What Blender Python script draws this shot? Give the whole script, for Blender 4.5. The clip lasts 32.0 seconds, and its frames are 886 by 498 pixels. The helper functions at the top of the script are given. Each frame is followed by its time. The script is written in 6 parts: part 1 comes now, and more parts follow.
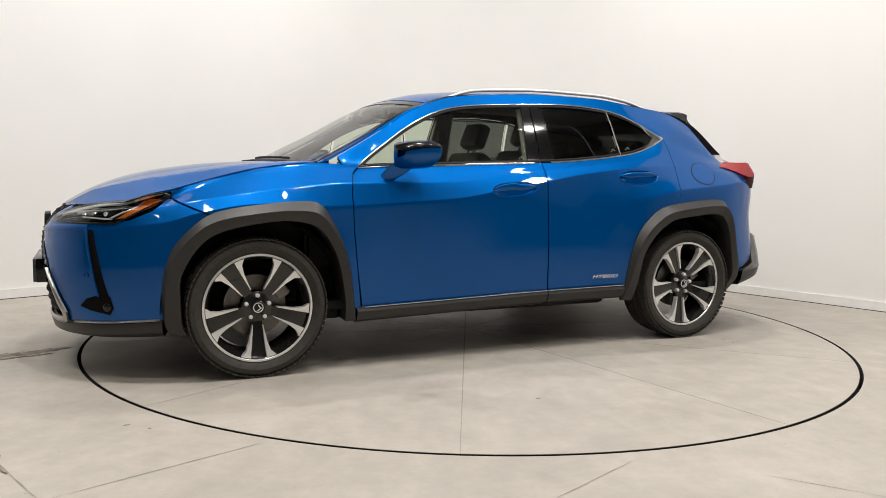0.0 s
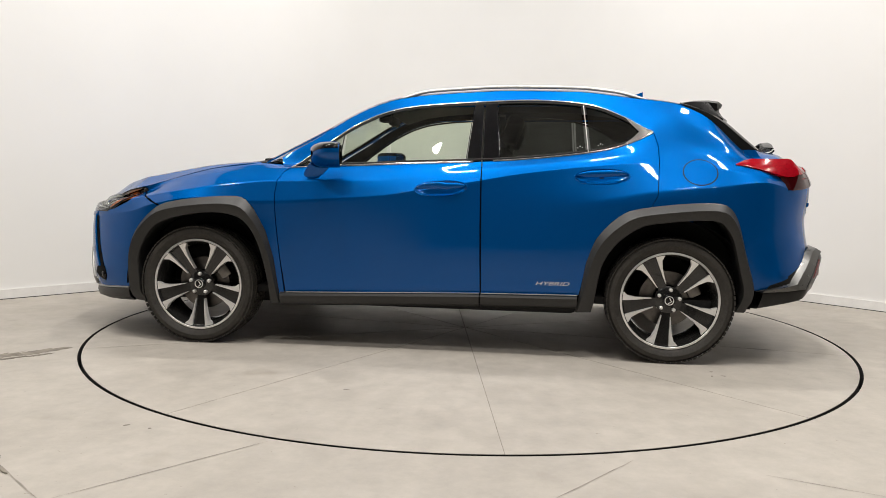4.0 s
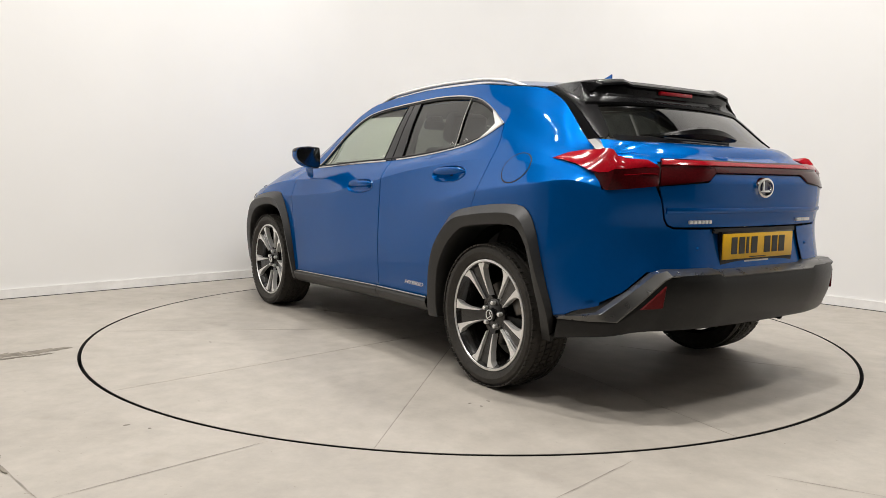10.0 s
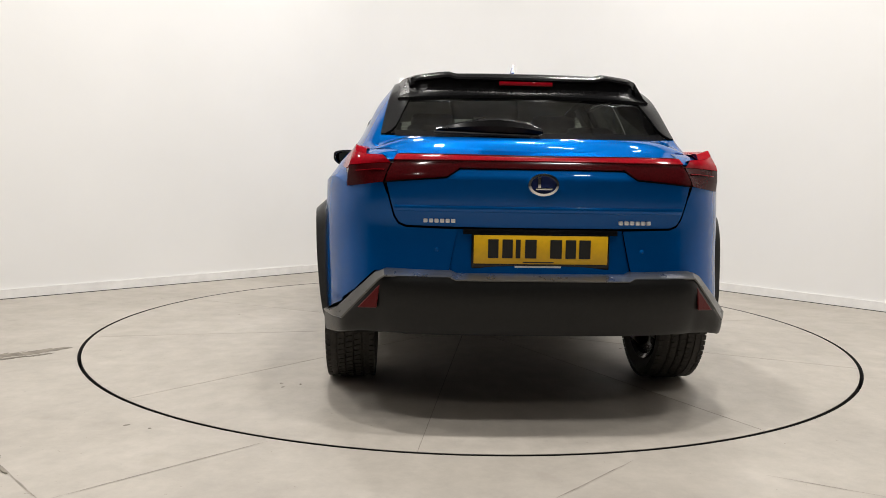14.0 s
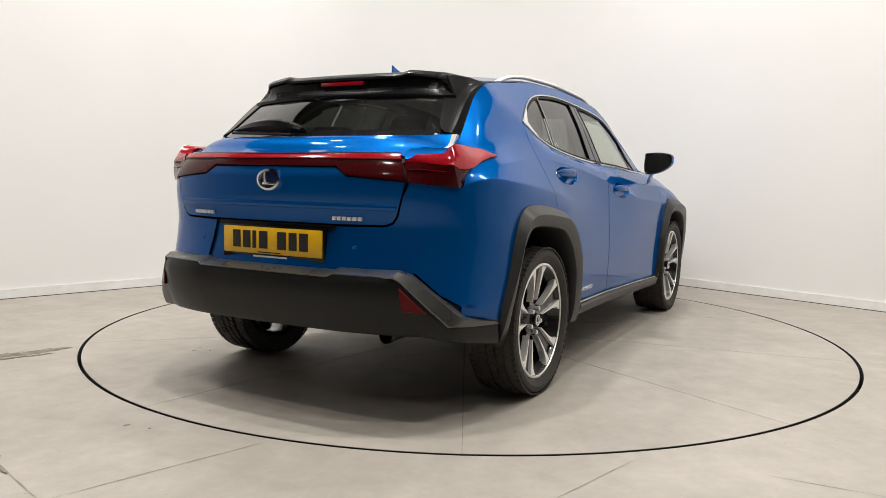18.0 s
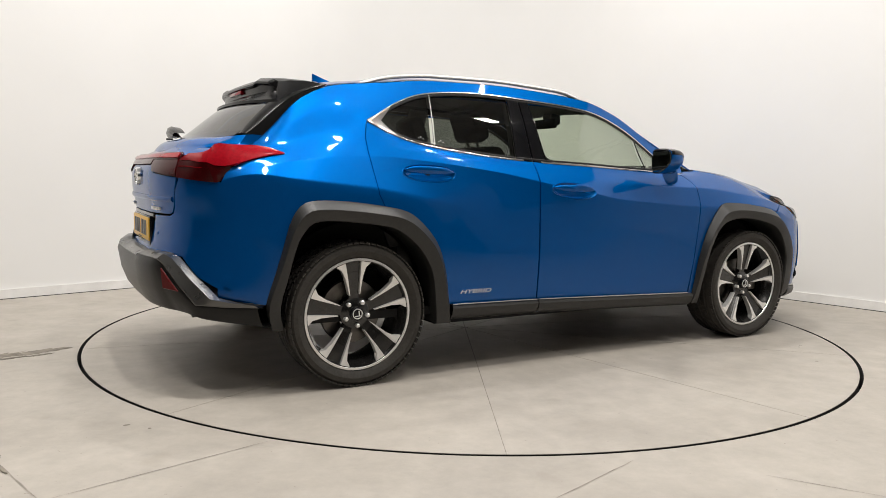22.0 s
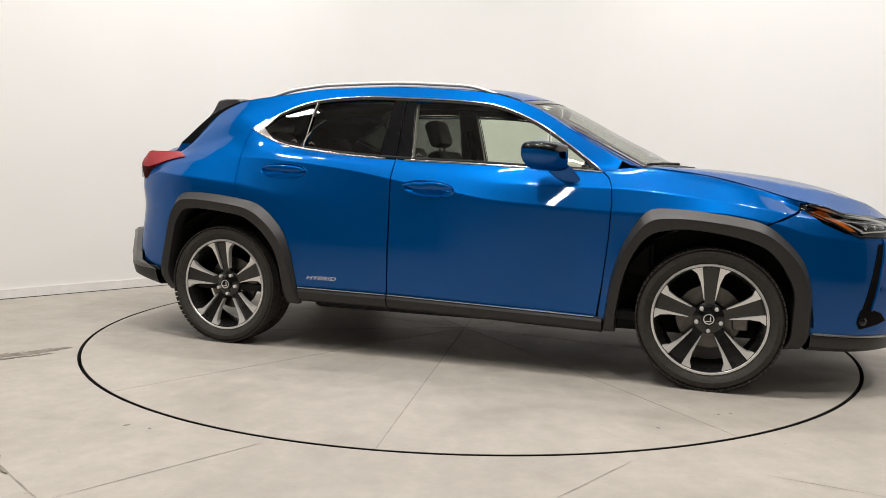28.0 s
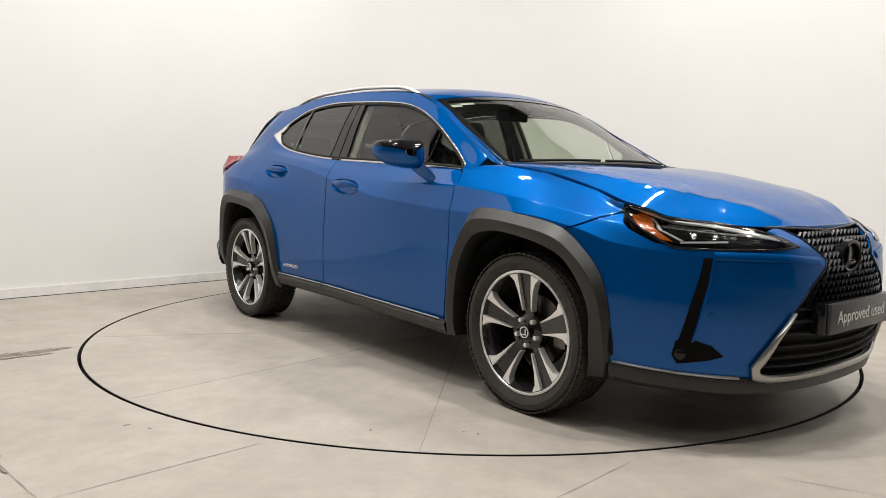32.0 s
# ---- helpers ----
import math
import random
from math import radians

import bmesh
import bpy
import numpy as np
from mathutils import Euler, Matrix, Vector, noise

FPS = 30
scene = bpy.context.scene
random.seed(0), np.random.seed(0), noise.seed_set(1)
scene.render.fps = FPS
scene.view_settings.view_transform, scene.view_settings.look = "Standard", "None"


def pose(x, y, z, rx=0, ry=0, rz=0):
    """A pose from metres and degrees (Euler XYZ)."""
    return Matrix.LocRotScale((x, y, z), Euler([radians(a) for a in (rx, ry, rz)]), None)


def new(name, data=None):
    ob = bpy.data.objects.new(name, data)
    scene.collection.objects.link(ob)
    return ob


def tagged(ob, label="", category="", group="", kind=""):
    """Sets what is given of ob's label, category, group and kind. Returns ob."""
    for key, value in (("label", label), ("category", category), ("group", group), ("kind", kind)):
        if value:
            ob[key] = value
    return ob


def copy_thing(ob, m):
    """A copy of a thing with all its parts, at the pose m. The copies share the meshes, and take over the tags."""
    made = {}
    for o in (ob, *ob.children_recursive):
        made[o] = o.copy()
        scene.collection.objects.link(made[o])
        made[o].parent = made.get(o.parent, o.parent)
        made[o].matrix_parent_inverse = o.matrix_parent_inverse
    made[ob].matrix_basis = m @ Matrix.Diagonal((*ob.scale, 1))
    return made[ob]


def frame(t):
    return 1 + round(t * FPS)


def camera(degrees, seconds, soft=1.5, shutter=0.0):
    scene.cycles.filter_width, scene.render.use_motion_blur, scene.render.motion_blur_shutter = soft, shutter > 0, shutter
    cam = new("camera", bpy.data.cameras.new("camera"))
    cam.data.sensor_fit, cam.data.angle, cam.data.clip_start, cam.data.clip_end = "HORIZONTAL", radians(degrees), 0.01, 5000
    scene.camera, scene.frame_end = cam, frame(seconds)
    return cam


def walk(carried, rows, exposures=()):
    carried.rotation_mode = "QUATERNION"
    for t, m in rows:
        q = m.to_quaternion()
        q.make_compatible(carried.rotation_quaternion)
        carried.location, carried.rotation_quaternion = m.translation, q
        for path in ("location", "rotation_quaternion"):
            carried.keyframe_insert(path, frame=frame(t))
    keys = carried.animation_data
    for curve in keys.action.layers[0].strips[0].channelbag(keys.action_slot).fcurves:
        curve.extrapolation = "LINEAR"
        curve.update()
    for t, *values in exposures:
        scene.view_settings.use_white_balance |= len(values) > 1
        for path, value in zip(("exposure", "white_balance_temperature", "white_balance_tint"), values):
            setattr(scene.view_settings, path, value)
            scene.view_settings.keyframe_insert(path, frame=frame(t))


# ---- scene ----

# ---------------------------------------------------------------- camera
cam = camera(60.66, 32.0, soft=0.4)
stand = pose(0.0, -4.874, 0.983, 90 - 5.527, 0, 1.795) @ pose(0, 0, 0, 0, 0, 1.011)
walk(cam, [(0, stand), (32, stand)], exposures=[(0, 0.0), (32, 0.0)])

# ---------------------------------------------------------------- world and lamps
world = bpy.data.worlds.new("world")
world.use_nodes = True
world.node_tree.nodes["Background"].inputs[0].default_value = (0.9, 0.95, 1.0, 1)
world.node_tree.nodes["Background"].inputs[1].default_value = 0.02
scene.world = world
LIGHT = (1.0, 0.96, 0.915)
LAMPS = [(x, -6.4, 0.36, 0.2, 0.5) for x in (-2.4, 2.4)] + [(x, -3.6, 0.36, 0.2, 1.0) for x in (-1.4, 1.45)]
LAMPS += [(-3.75, -1.6, 0.40, 0.22, 1.05), (3.75, -1.6, 0.40, 0.22, 1.05), (-2.7, -0.8, 0.3, 0.18, 0.7), (2.7, -0.8, 0.3, 0.18, 0.7)]
# the pair at y = 1.0 is added fill to brighten the studio wall
LAMPS += [(-0.8, -1.9, 0.3, 0.18, 1.5), (0.85, -1.9, 0.3, 0.18, 1.5), (-1.25, 1.0, 0.3, 0.18, 1.3), (1.3, 1.0, 0.3, 0.18, 1.3)]
LAMP_Z = 4.9
LAMP_W = 48.5


# ---------------------------------------------------------------- materials
def material(name):
    m = bpy.data.materials.new(name)
    m.use_nodes = True
    nt = m.node_tree
    return m, nt, nt.nodes["Principled BSDF"]


def add(nt, kind, **sets):
    n = nt.nodes.new(kind)
    for k, v in sets.items():
        n.inputs[k].default_value = v
    return n


def ramp(nt, source, stops):
    r = nt.nodes.new("ShaderNodeValToRGB")
    el = r.color_ramp.elements
    while len(el) < len(stops):
        el.new(0.5)
    for e, (p, c) in zip(el, stops):
        e.position, e.color = p, (*c, 1) if len(c) == 3 else c
    nt.links.new(source, r.inputs[0])
    return r.outputs[0]


def noise_at(nt, scale, detail=4, rough=0.55, stretch=(1, 1, 1)):
    co = nt.nodes.new("ShaderNodeTexCoord")
    mp = nt.nodes.new("ShaderNodeMapping")
    mp.inputs["Scale"].default_value = stretch
    nt.links.new(co.outputs["Object"], mp.inputs[0])
    n = add(nt, "ShaderNodeTexNoise", Scale=scale, Detail=detail, Roughness=rough)
    nt.links.new(mp.outputs[0], n.inputs["Vector"])
    return n.outputs["Fac"]


def bumped(nt, p, source, strength, distance=0.01):
    b = add(nt, "ShaderNodeBump", Strength=strength, Distance=distance)
    nt.links.new(source, b.inputs["Height"])
    nt.links.new(b.outputs[0], p.inputs["Normal"])


def simple(name, color, rough=0.5, metal=0.0, var=0.15, scale=30.0, bump=0.0, coat=0.0, spec=0.5):
    """A plain surface with a little mottling in colour and gloss."""
    m, nt, p = material(name)
    n = noise_at(nt, scale)
    lo, hi = [c * (1 - var) for c in color], [min(1, c * (1 + var)) for c in color]
    nt.links.new(ramp(nt, n, [(0.3, lo), (0.7, hi)]), p.inputs["Base Color"])
    r = max(0.02, rough * 0.85), min(1, rough * 1.15)
    nt.links.new(ramp(nt, noise_at(nt, scale * 3), [(0.3, (r[0],) * 3), (0.7, (r[1],) * 3)]), p.inputs["Roughness"])
    p.inputs["Metallic"].default_value = metal
    p.inputs["Coat Weight"].default_value = coat
    p.inputs["Coat Roughness"].default_value = 0.03
    p.inputs["Specular IOR Level"].default_value = spec
    if bump:
        bumped(nt, p, noise_at(nt, scale * 4), bump, 0.002)
    return m


def make_paint():
    """Blue flake coat, part diffuse and part glossy, under a clear coat that gains with the angle."""
    m = bpy.data.materials.new("blue_metallic_paint")
    m.use_nodes = True
    nt = m.node_tree
    nt.nodes.clear()
    out = nt.nodes.new("ShaderNodeOutputMaterial")
    col = ramp(nt, noise_at(nt, 900, 2), [(0.35, (0.0, 0.073, 0.290)), (0.65, (0.0, 0.103, 0.385))])
    df = nt.nodes.new("ShaderNodeBsdfDiffuse")
    fl = add(nt, "ShaderNodeBsdfGlossy", Roughness=0.42)
    flake = add(nt, "ShaderNodeMixShader", Fac=0.68)
    coat = add(nt, "ShaderNodeBsdfGlossy", Roughness=0.02)
    fr = add(nt, "ShaderNodeFresnel", IOR=1.42)
    mix = nt.nodes.new("ShaderNodeMixShader")
    b = add(nt, "ShaderNodeBump", Strength=0.03, Distance=0.002)
    nt.links.new(noise_at(nt, 60, 2), b.inputs["Height"])
    nt.links.new(b.outputs[0], coat.inputs["Normal"])
    for n in (df, fl):
        nt.links.new(col, n.inputs["Color"])
    nt.links.new(df.outputs[0], flake.inputs[1])
    nt.links.new(fl.outputs[0], flake.inputs[2])
    nt.links.new(fr.outputs[0], mix.inputs[0])
    nt.links.new(flake.outputs[0], mix.inputs[1])
    nt.links.new(coat.outputs[0], mix.inputs[2])
    nt.links.new(mix.outputs[0], out.inputs[0])
    return m


def make_glass(name, tint, gloss=0.0):
    m = bpy.data.materials.new(name)
    m.use_nodes = True
    nt = m.node_tree
    nt.nodes.clear()
    out = nt.nodes.new("ShaderNodeOutputMaterial")
    mix = nt.nodes.new("ShaderNodeMixShader")
    tr = add(nt, "ShaderNodeBsdfTransparent", Color=(*tint, 1))
    gl = add(nt, "ShaderNodeBsdfGlossy", Roughness=0.01)
    lw = add(nt, "ShaderNodeLayerWeight", Blend=0.5)
    pw = nt.nodes.new("ShaderNodeMath")
    pw.operation = "POWER"
    pw.inputs[1].default_value = 5.0
    ma = nt.nodes.new("ShaderNodeMath")
    ma.operation = "MULTIPLY_ADD"
    ma.inputs[1].default_value, ma.inputs[2].default_value = 0.93, 0.065 + gloss
    nt.links.new(lw.outputs["Facing"], pw.inputs[0])
    nt.links.new(pw.outputs[0], ma.inputs[0])
    nt.links.new(ma.outputs[0], mix.inputs[0])
    nt.links.new(tr.outputs[0], mix.inputs[1])
    nt.links.new(gl.outputs[0], mix.inputs[2])
    nt.links.new(mix.outputs[0], out.inputs[0])
    return m


def make_concrete(name, light=1.0):
    m, nt, p = material(name)
    a = ramp(nt, noise_at(nt, 1.1, 6, 0.6), [(0.3, (0.39 * light, 0.357 * light, 0.312 * light)), (0.7, (0.48 * light, 0.442 * light, 0.390 * light))])
    b = ramp(nt, noise_at(nt, 9, 8, 0.7), [(0.3, (0.86, 0.86, 0.86)), (0.7, (1.06, 1.06, 1.06))])
    c = ramp(nt, noise_at(nt, 2.7, 3, 0.5), [(0.22, (0.80, 0.78, 0.75)), (0.34, (1, 1, 1))])
    d = ramp(nt, noise_at(nt, 45, 3, 0.6), [(0.24, (0.6, 0.58, 0.55)), (0.3, (1, 1, 1))])
    col = a
    for other in (b, c, d):
        mx = nt.nodes.new("ShaderNodeMix")
        mx.data_type, mx.blend_type = "RGBA", "MULTIPLY"
        mx.inputs["Factor"].default_value = 1.0
        nt.links.new(col, mx.inputs["A"])
        nt.links.new(other, mx.inputs["B"])
        col = mx.outputs["Result"]
    nt.links.new(col, p.inputs["Base Color"])
    nt.links.new(ramp(nt, noise_at(nt, 3, 5), [(0.3, (0.42,) * 3), (0.7, (0.62,) * 3)]), p.inputs["Roughness"])
    bumped(nt, p, noise_at(nt, 60, 6, 0.7), 0.12, 0.004)
    return m


def make_wall():
    m, nt, p = material("white_wall_paint")
    nt.links.new(ramp(nt, noise_at(nt, 0.8, 5), [(0.3, (0.80, 0.793, 0.776)), (0.7, (0.835, 0.828, 0.812))]), p.inputs["Base Color"])
    p.inputs["Roughness"].default_value = 0.75
    bumped(nt, p, noise_at(nt, 25, 6, 0.6), 0.06, 0.004)
    return m


PAINT = make_paint()
CLEAR = make_glass("clear_window_glass", (0.78, 0.83, 0.75))
TINT = make_glass("dark_privacy_glass", (0.14, 0.15, 0.14), 0.03)
SCREEN = make_glass("windscreen_glass", (0.68, 0.73, 0.65))
LAMP_GLASS = make_glass("clear_lamp_lens", (0.72, 0.74, 0.74))
RED_GLASS = simple("red_lamp_lens", (0.30, 0.003, 0.010), 0.12, 0, 0.2, 90, coat=0.0, spec=0.4)
DARK_RED = simple("smoked_red_lens", (0.042, 0.002, 0.003), 0.12, 0, 0.3, 120, spec=0.22)
CLAD = simple("dark_grey_plastic", (0.019, 0.0188, 0.018), 0.42, 0, 0.15, 60, 0.05, spec=0.5)
BLACK = simple("black_gloss_plastic", (0.006, 0.006, 0.007), 0.08, 0, 0.2, 40, spec=0.35)
MATT = simple("black_matt_plastic", (0.010, 0.010, 0.010), 0.65, 0, 0.25, 50, 0.05, spec=0.25)
PIANO = simple("black_spoiler_plastic", (0.006, 0.006, 0.0065), 0.24, 0, 0.2, 40, spec=0.16)
VALANCE = simple("black_bumper_plastic", (0.007, 0.007, 0.0068), 0.36, 0, 0.2, 60, 0.05, spec=0.3)
VOID = simple("black_recess", (0.004, 0.004, 0.004), 0.8, 0, 0.2, 50, spec=0.1)
RUBBER = simple("tyre_rubber", (0.030, 0.0265, 0.022), 0.72, 0, 0.25, 35, 0.12)
BRIGHT = simple("bright_window_trim", (0.60, 0.60, 0.59), 0.16, 1.0, 0.05, 40)
CHROME = simple("chrome", (0.86, 0.86, 0.85), 0.09, 1.0, 0.03, 40)
SATIN = simple("satin_silver", (0.42, 0.41, 0.39), 0.33, 0.85, 0.08, 60)
TRIM = simple("grey_satin_trim", (0.125, 0.124, 0.12), 0.30, 0.8, 0.06, 6)
ALLOY = simple("machined_alloy", (0.88, 0.87, 0.85), 0.34, 0.6, 0.04, 20)
ANTHRACITE = simple("dark_grey_wheel_paint", (0.014, 0.0135, 0.013), 0.24, 0.2, 0.06, 12, coat=0.5)
STEEL = simple("brake_steel", (0.15, 0.14, 0.13), 0.4, 1.0, 0.2, 25)
LEATHER = simple("black_leather", (0.016, 0.016, 0.017), 0.5, 0, 0.2, 70, 0.15)
LINER = simple("grey_headliner_cloth", (0.30, 0.29, 0.27), 0.9, 0, 0.1, 120, 0.1)
AMBER = simple("amber_lens", (0.75, 0.16, 0.01), 0.15, 0, 0.15, 60, coat=0.8)
YELLOW = simple("yellow_plate", (0.80, 0.46, 0.01), 0.35, 0, 0.05, 50)
INK = simple("black_lettering", (0.012, 0.012, 0.012), 0.4, 0, 0.2, 50)
WHITE = simple("white_lettering", (0.75, 0.75, 0.73), 0.4, 0, 0.05, 50)
SKIRT = simple("white_skirting_paint", (0.80, 0.79, 0.77), 0.5, 0, 0.06, 12, 0.04)
WALL = make_wall()
CONCRETE = make_concrete("polished_concrete", 0.92)
DISC = make_concrete("turntable_concrete", 0.93)
GAP = simple("dark_gap", (0.012, 0.011, 0.010), 0.9, 0, 0.2, 20)
CRACK = simple("dirty_joint", (0.27, 0.245, 0.215), 0.9, 0, 0.3, 30)
ROOFING = simple("grey_roof_sheet", (0.58, 0.58, 0.56), 0.7, 0, 0.2, 2)
BEAM = simple("grey_steel_beam", (0.22, 0.22, 0.22), 0.6, 0, 0.2, 3)
FAR = simple("grey_block_wall", (0.09, 0.088, 0.085), 0.85, 0, 0.2, 2)
BADGE_BLUE = simple("dark_blue_enamel", (0.01, 0.02, 0.10), 0.1, 0, 0.1, 40, coat=1.0)


# ---------------------------------------------------------------- mesh helpers
def part(name, bm, mat, parent=None, label="", smooth=True):
    me = bpy.data.meshes.new(name)
    bm.normal_update()
    bm.to_mesh(me)
    bm.free()
    me.materials.append(mat)
    if smooth:
        me.shade_smooth()
        me.set_sharp_from_angle(angle=radians(32))
    ob = new(name, me)
    ob.parent = parent
    return tagged(ob, label)


def raw(name, verts, faces, mat, parent=None, label="", normals=None, smooth=True):
    me = bpy.data.meshes.new(name)
    me.from_pydata([tuple(v) for v in verts], [], faces)
    me.materials.append(mat)
    if smooth:
        me.shade_smooth()
        if normals is not None:
            me.normals_split_custom_set_from_vertices([tuple(n) for n in normals])
        else:
            me.set_sharp_from_angle(angle=radians(32))
    ob = new(name, me)
    ob.parent = parent
    return tagged(ob, label)


def box(bm, lo, hi, bevel=0.0, m=None):
    c = [(a + b) / 2 for a, b in zip(lo, hi)]
    s = [b - a for a, b in zip(lo, hi)]
    t = Matrix.LocRotScale(c, None, s)
    made = bmesh.ops.create_cube(bm, size=1, matrix=t)["verts"]
    if bevel:
        es = list({e for v in made for e in v.link_edges})
        made = list({v for f in bmesh.ops.bevel(bm, geom=es, offset=bevel, segments=2, affect="EDGES", profile=0.5)["faces"] for v in f.verts} | {v for v in made if v.is_valid})
    if m is not None:
        bmesh.ops.transform(bm, matrix=m, verts=[v for v in made if v.is_valid])
    return made


def lathe(bm, profile, steps=48, axis="y", closed=False):
    """Turns (radius, along) pairs round an axis."""
    rings = []
    for r, a in profile:
        ring = []
        for i in range(steps):
            t = 2 * math.pi * i / steps
            c, s = r * math.cos(t), r * math.sin(t)
            ring.append(bm.verts.new((c, a, s) if axis == "y" else (c, s, a) if axis == "z" else (a, c, s)))
        rings.append(ring)
    n = len(rings)
    for k in range(n if closed else n - 1):
        a, b = rings[k], rings[(k + 1) % n]
        for i in range(steps):
            j = (i + 1) % steps
            bm.faces.new((a[i], a[j], b[j], b[i]))
    bmesh.ops.recalc_face_normals(bm, faces=bm.faces)
    return rings


def tube(bm, pts, radius, sides=8, caps=True):
    pts = [Vector(p) for p in pts]
    rings = []
    for i, p in enumerate(pts):
        d = (pts[min(i + 1, len(pts) - 1)] - pts[max(i - 1, 0)]).normalized()
        up = Vector((0, 0, 1)) if abs(d.z) < 0.95 else Vector((1, 0, 0))
        a = d.cross(up).normalized()
        b = a.cross(d)
        r = radius[i] if isinstance(radius, (list, tuple)) else radius
        rings.append([bm.verts.new(p + a * r * math.cos(2 * math.pi * k / sides) + b * r * math.sin(2 * math.pi * k / sides)) for k in range(sides)])
    for a, b in zip(rings, rings[1:]):
        for k in range(sides):
            j = (k + 1) % sides
            bm.faces.new((a[k], a[j], b[j], b[k]))
    if caps:
        bm.faces.new(rings[0][::-1])
        bm.faces.new(rings[-1])
    bmesh.ops.recalc_face_normals(bm, faces=bm.faces)


def prism(bm, pts, lo, hi, axis="y"):
    """A flat outline between two depths. pts: (x, z) for axis y, (y, z) for x, (x, y) for z."""
    def at(p, d):
        return (p[0], d, p[1]) if axis == "y" else (d, p[0], p[1]) if axis == "x" else (p[0], p[1], d)
    a = [bm.verts.new(at(p, lo)) for p in pts]
    b = [bm.verts.new(at(p, hi)) for p in pts]
    fs = [bm.faces.new(a), bm.faces.new(b[::-1])]
    for i in range(len(pts)):
        j = (i + 1) % len(pts)
        fs.append(bm.faces.new((a[j], a[i], b[i], b[j])))
    bmesh.ops.recalc_face_normals(bm, faces=fs)
    return a + b


def arc(cx, cy, rx, ry, a0, a1, n):
    return [(cx + rx * math.cos(radians(a0 + (a1 - a0) * i / n)), cy + ry * math.sin(radians(a0 + (a1 - a0) * i / n))) for i in range(n + 1)]


def pchip(xs, ys, q):
    """Smooth interpolation with no overshoot."""
    xs, ys, q = np.asarray(xs, float), np.asarray(ys, float), np.asarray(q, float)
    h, dl = np.diff(xs), np.diff(ys) / np.diff(xs)
    d = np.zeros(len(xs))
    for i in range(1, len(xs) - 1):
        if dl[i - 1] * dl[i] > 0:
            w1, w2 = 2 * h[i] + h[i - 1], h[i] + 2 * h[i - 1]
            d[i] = (w1 + w2) / (w1 / dl[i - 1] + w2 / dl[i])
    d[0], d[-1] = dl[0], dl[-1]
    i = np.clip(np.searchsorted(xs, q) - 1, 0, len(xs) - 2)
    t = np.clip((q - xs[i]) / h[i], 0, 1)
    return (2 * t**3 - 3 * t**2 + 1) * ys[i] + (t**3 - 2 * t**2 + t) * h[i] * d[i] + (-2 * t**3 + 3 * t**2) * ys[i + 1] + (t**3 - t**2) * h[i] * d[i + 1]


# ---------------------------------------------------------------- the place
R_TABLE = 2.262
R_HOLE = 2.281


def build_floor():
    bm = bmesh.new()
    n = 180
    inner = [bm.verts.new((R_HOLE * math.cos(2 * math.pi * i / n), R_HOLE * math.sin(2 * math.pi * i / n), 0)) for i in range(n)]
    outer = []
    for i in range(n):
        a = 2 * math.pi * i / n
        k = 14.0 / max(abs(math.cos(a)), abs(math.sin(a)))
        outer.append(bm.verts.new((k * math.cos(a), k * math.sin(a), 0)))
    for i in range(n):
        j = (i + 1) % n
        bm.faces.new((inner[i], outer[i], outer[j], inner[j]))
    tagged(part("floor", bm, CONCRETE, None, "light grey worn concrete studio floor", smooth=False), "", "floor", "", "structure")
    bm = bmesh.new()
    bmesh.ops.create_circle(bm, cap_ends=True, radius=R_HOLE + 0.05, segments=96, matrix=pose(0, 0, -0.119))
    # near-black pit wall: the shade in the ring gap is put into its colour
    for i in range(n):
        a, b = 2 * math.pi * i / n, 2 * math.pi * (i + 1) / n
        bm.faces.new([bm.verts.new((R_HOLE * math.cos(t), R_HOLE * math.sin(t), z)) for t, z in ((a, -0.12), (a, -0.0015), (b, -0.0015), (b, -0.12))])
    tagged(part("pit", bm, GAP, None, "dark pit under the turntable", smooth=False), "", "pit", "", "structure")


def wall_plan(off=0.0):
    """The plan of the studio wall: two straight runs that meet in a wide curve."""
    c, r = Vector((0.07, 4.2)), 1.6
    d1, d2 = Vector((-1, -1)).normalized(), Vector((1, -1.02)).normalized()
    bis = (d1 + d2).normalized()
    half = d1.angle(d2) / 2
    centre = c + bis * (r / math.sin(half))
    t1, t2 = c + d1 * (r / math.tan(half)), c + d2 * (r / math.tan(half))
    pts = [c + d1 * 13, c + d1 * 7, c + d1 * 4]
    a1 = math.atan2(*(t1 - centre).yx)
    a2 = math.atan2(*(t2 - centre).yx)
    for i in range(25):
        a = a1 + (a2 - a1) * i / 24
        pts.append(centre + Vector((math.cos(a), math.sin(a))) * r)
    pts += [c + d2 * 4, c + d2 * 7, c + d2 * 13]
    out = []
    for i, p in enumerate(pts):
        d = (pts[min(i + 1, len(pts) - 1)] - pts[max(i - 1, 0)]).normalized()
        out.append(p + Vector((d.y, -d.x)) * off)
    return out


def run(name, a, b, z0, z1, mat, label, category):
    """A wall between two plan lines."""
    bm = bmesh.new()
    rows = [[bm.verts.new((p.x, p.y, z)) for p in line] for line, z in ((a, z0), (a, z1), (b, z1), (b, z0))]
    for k in range(4):
        r, s = rows[k], rows[(k + 1) % 4]
        for i in range(len(r) - 1):
            bm.faces.new((r[i], r[i + 1], s[i + 1], s[i]))
    bm.faces.new([r[0] for r in rows])
    bm.faces.new([r[-1] for r in rows])
    bmesh.ops.recalc_face_normals(bm, faces=bm.faces)
    return tagged(part(name, bm, mat, None, label), "", category, "", "structure")


WALL_H = 4.4


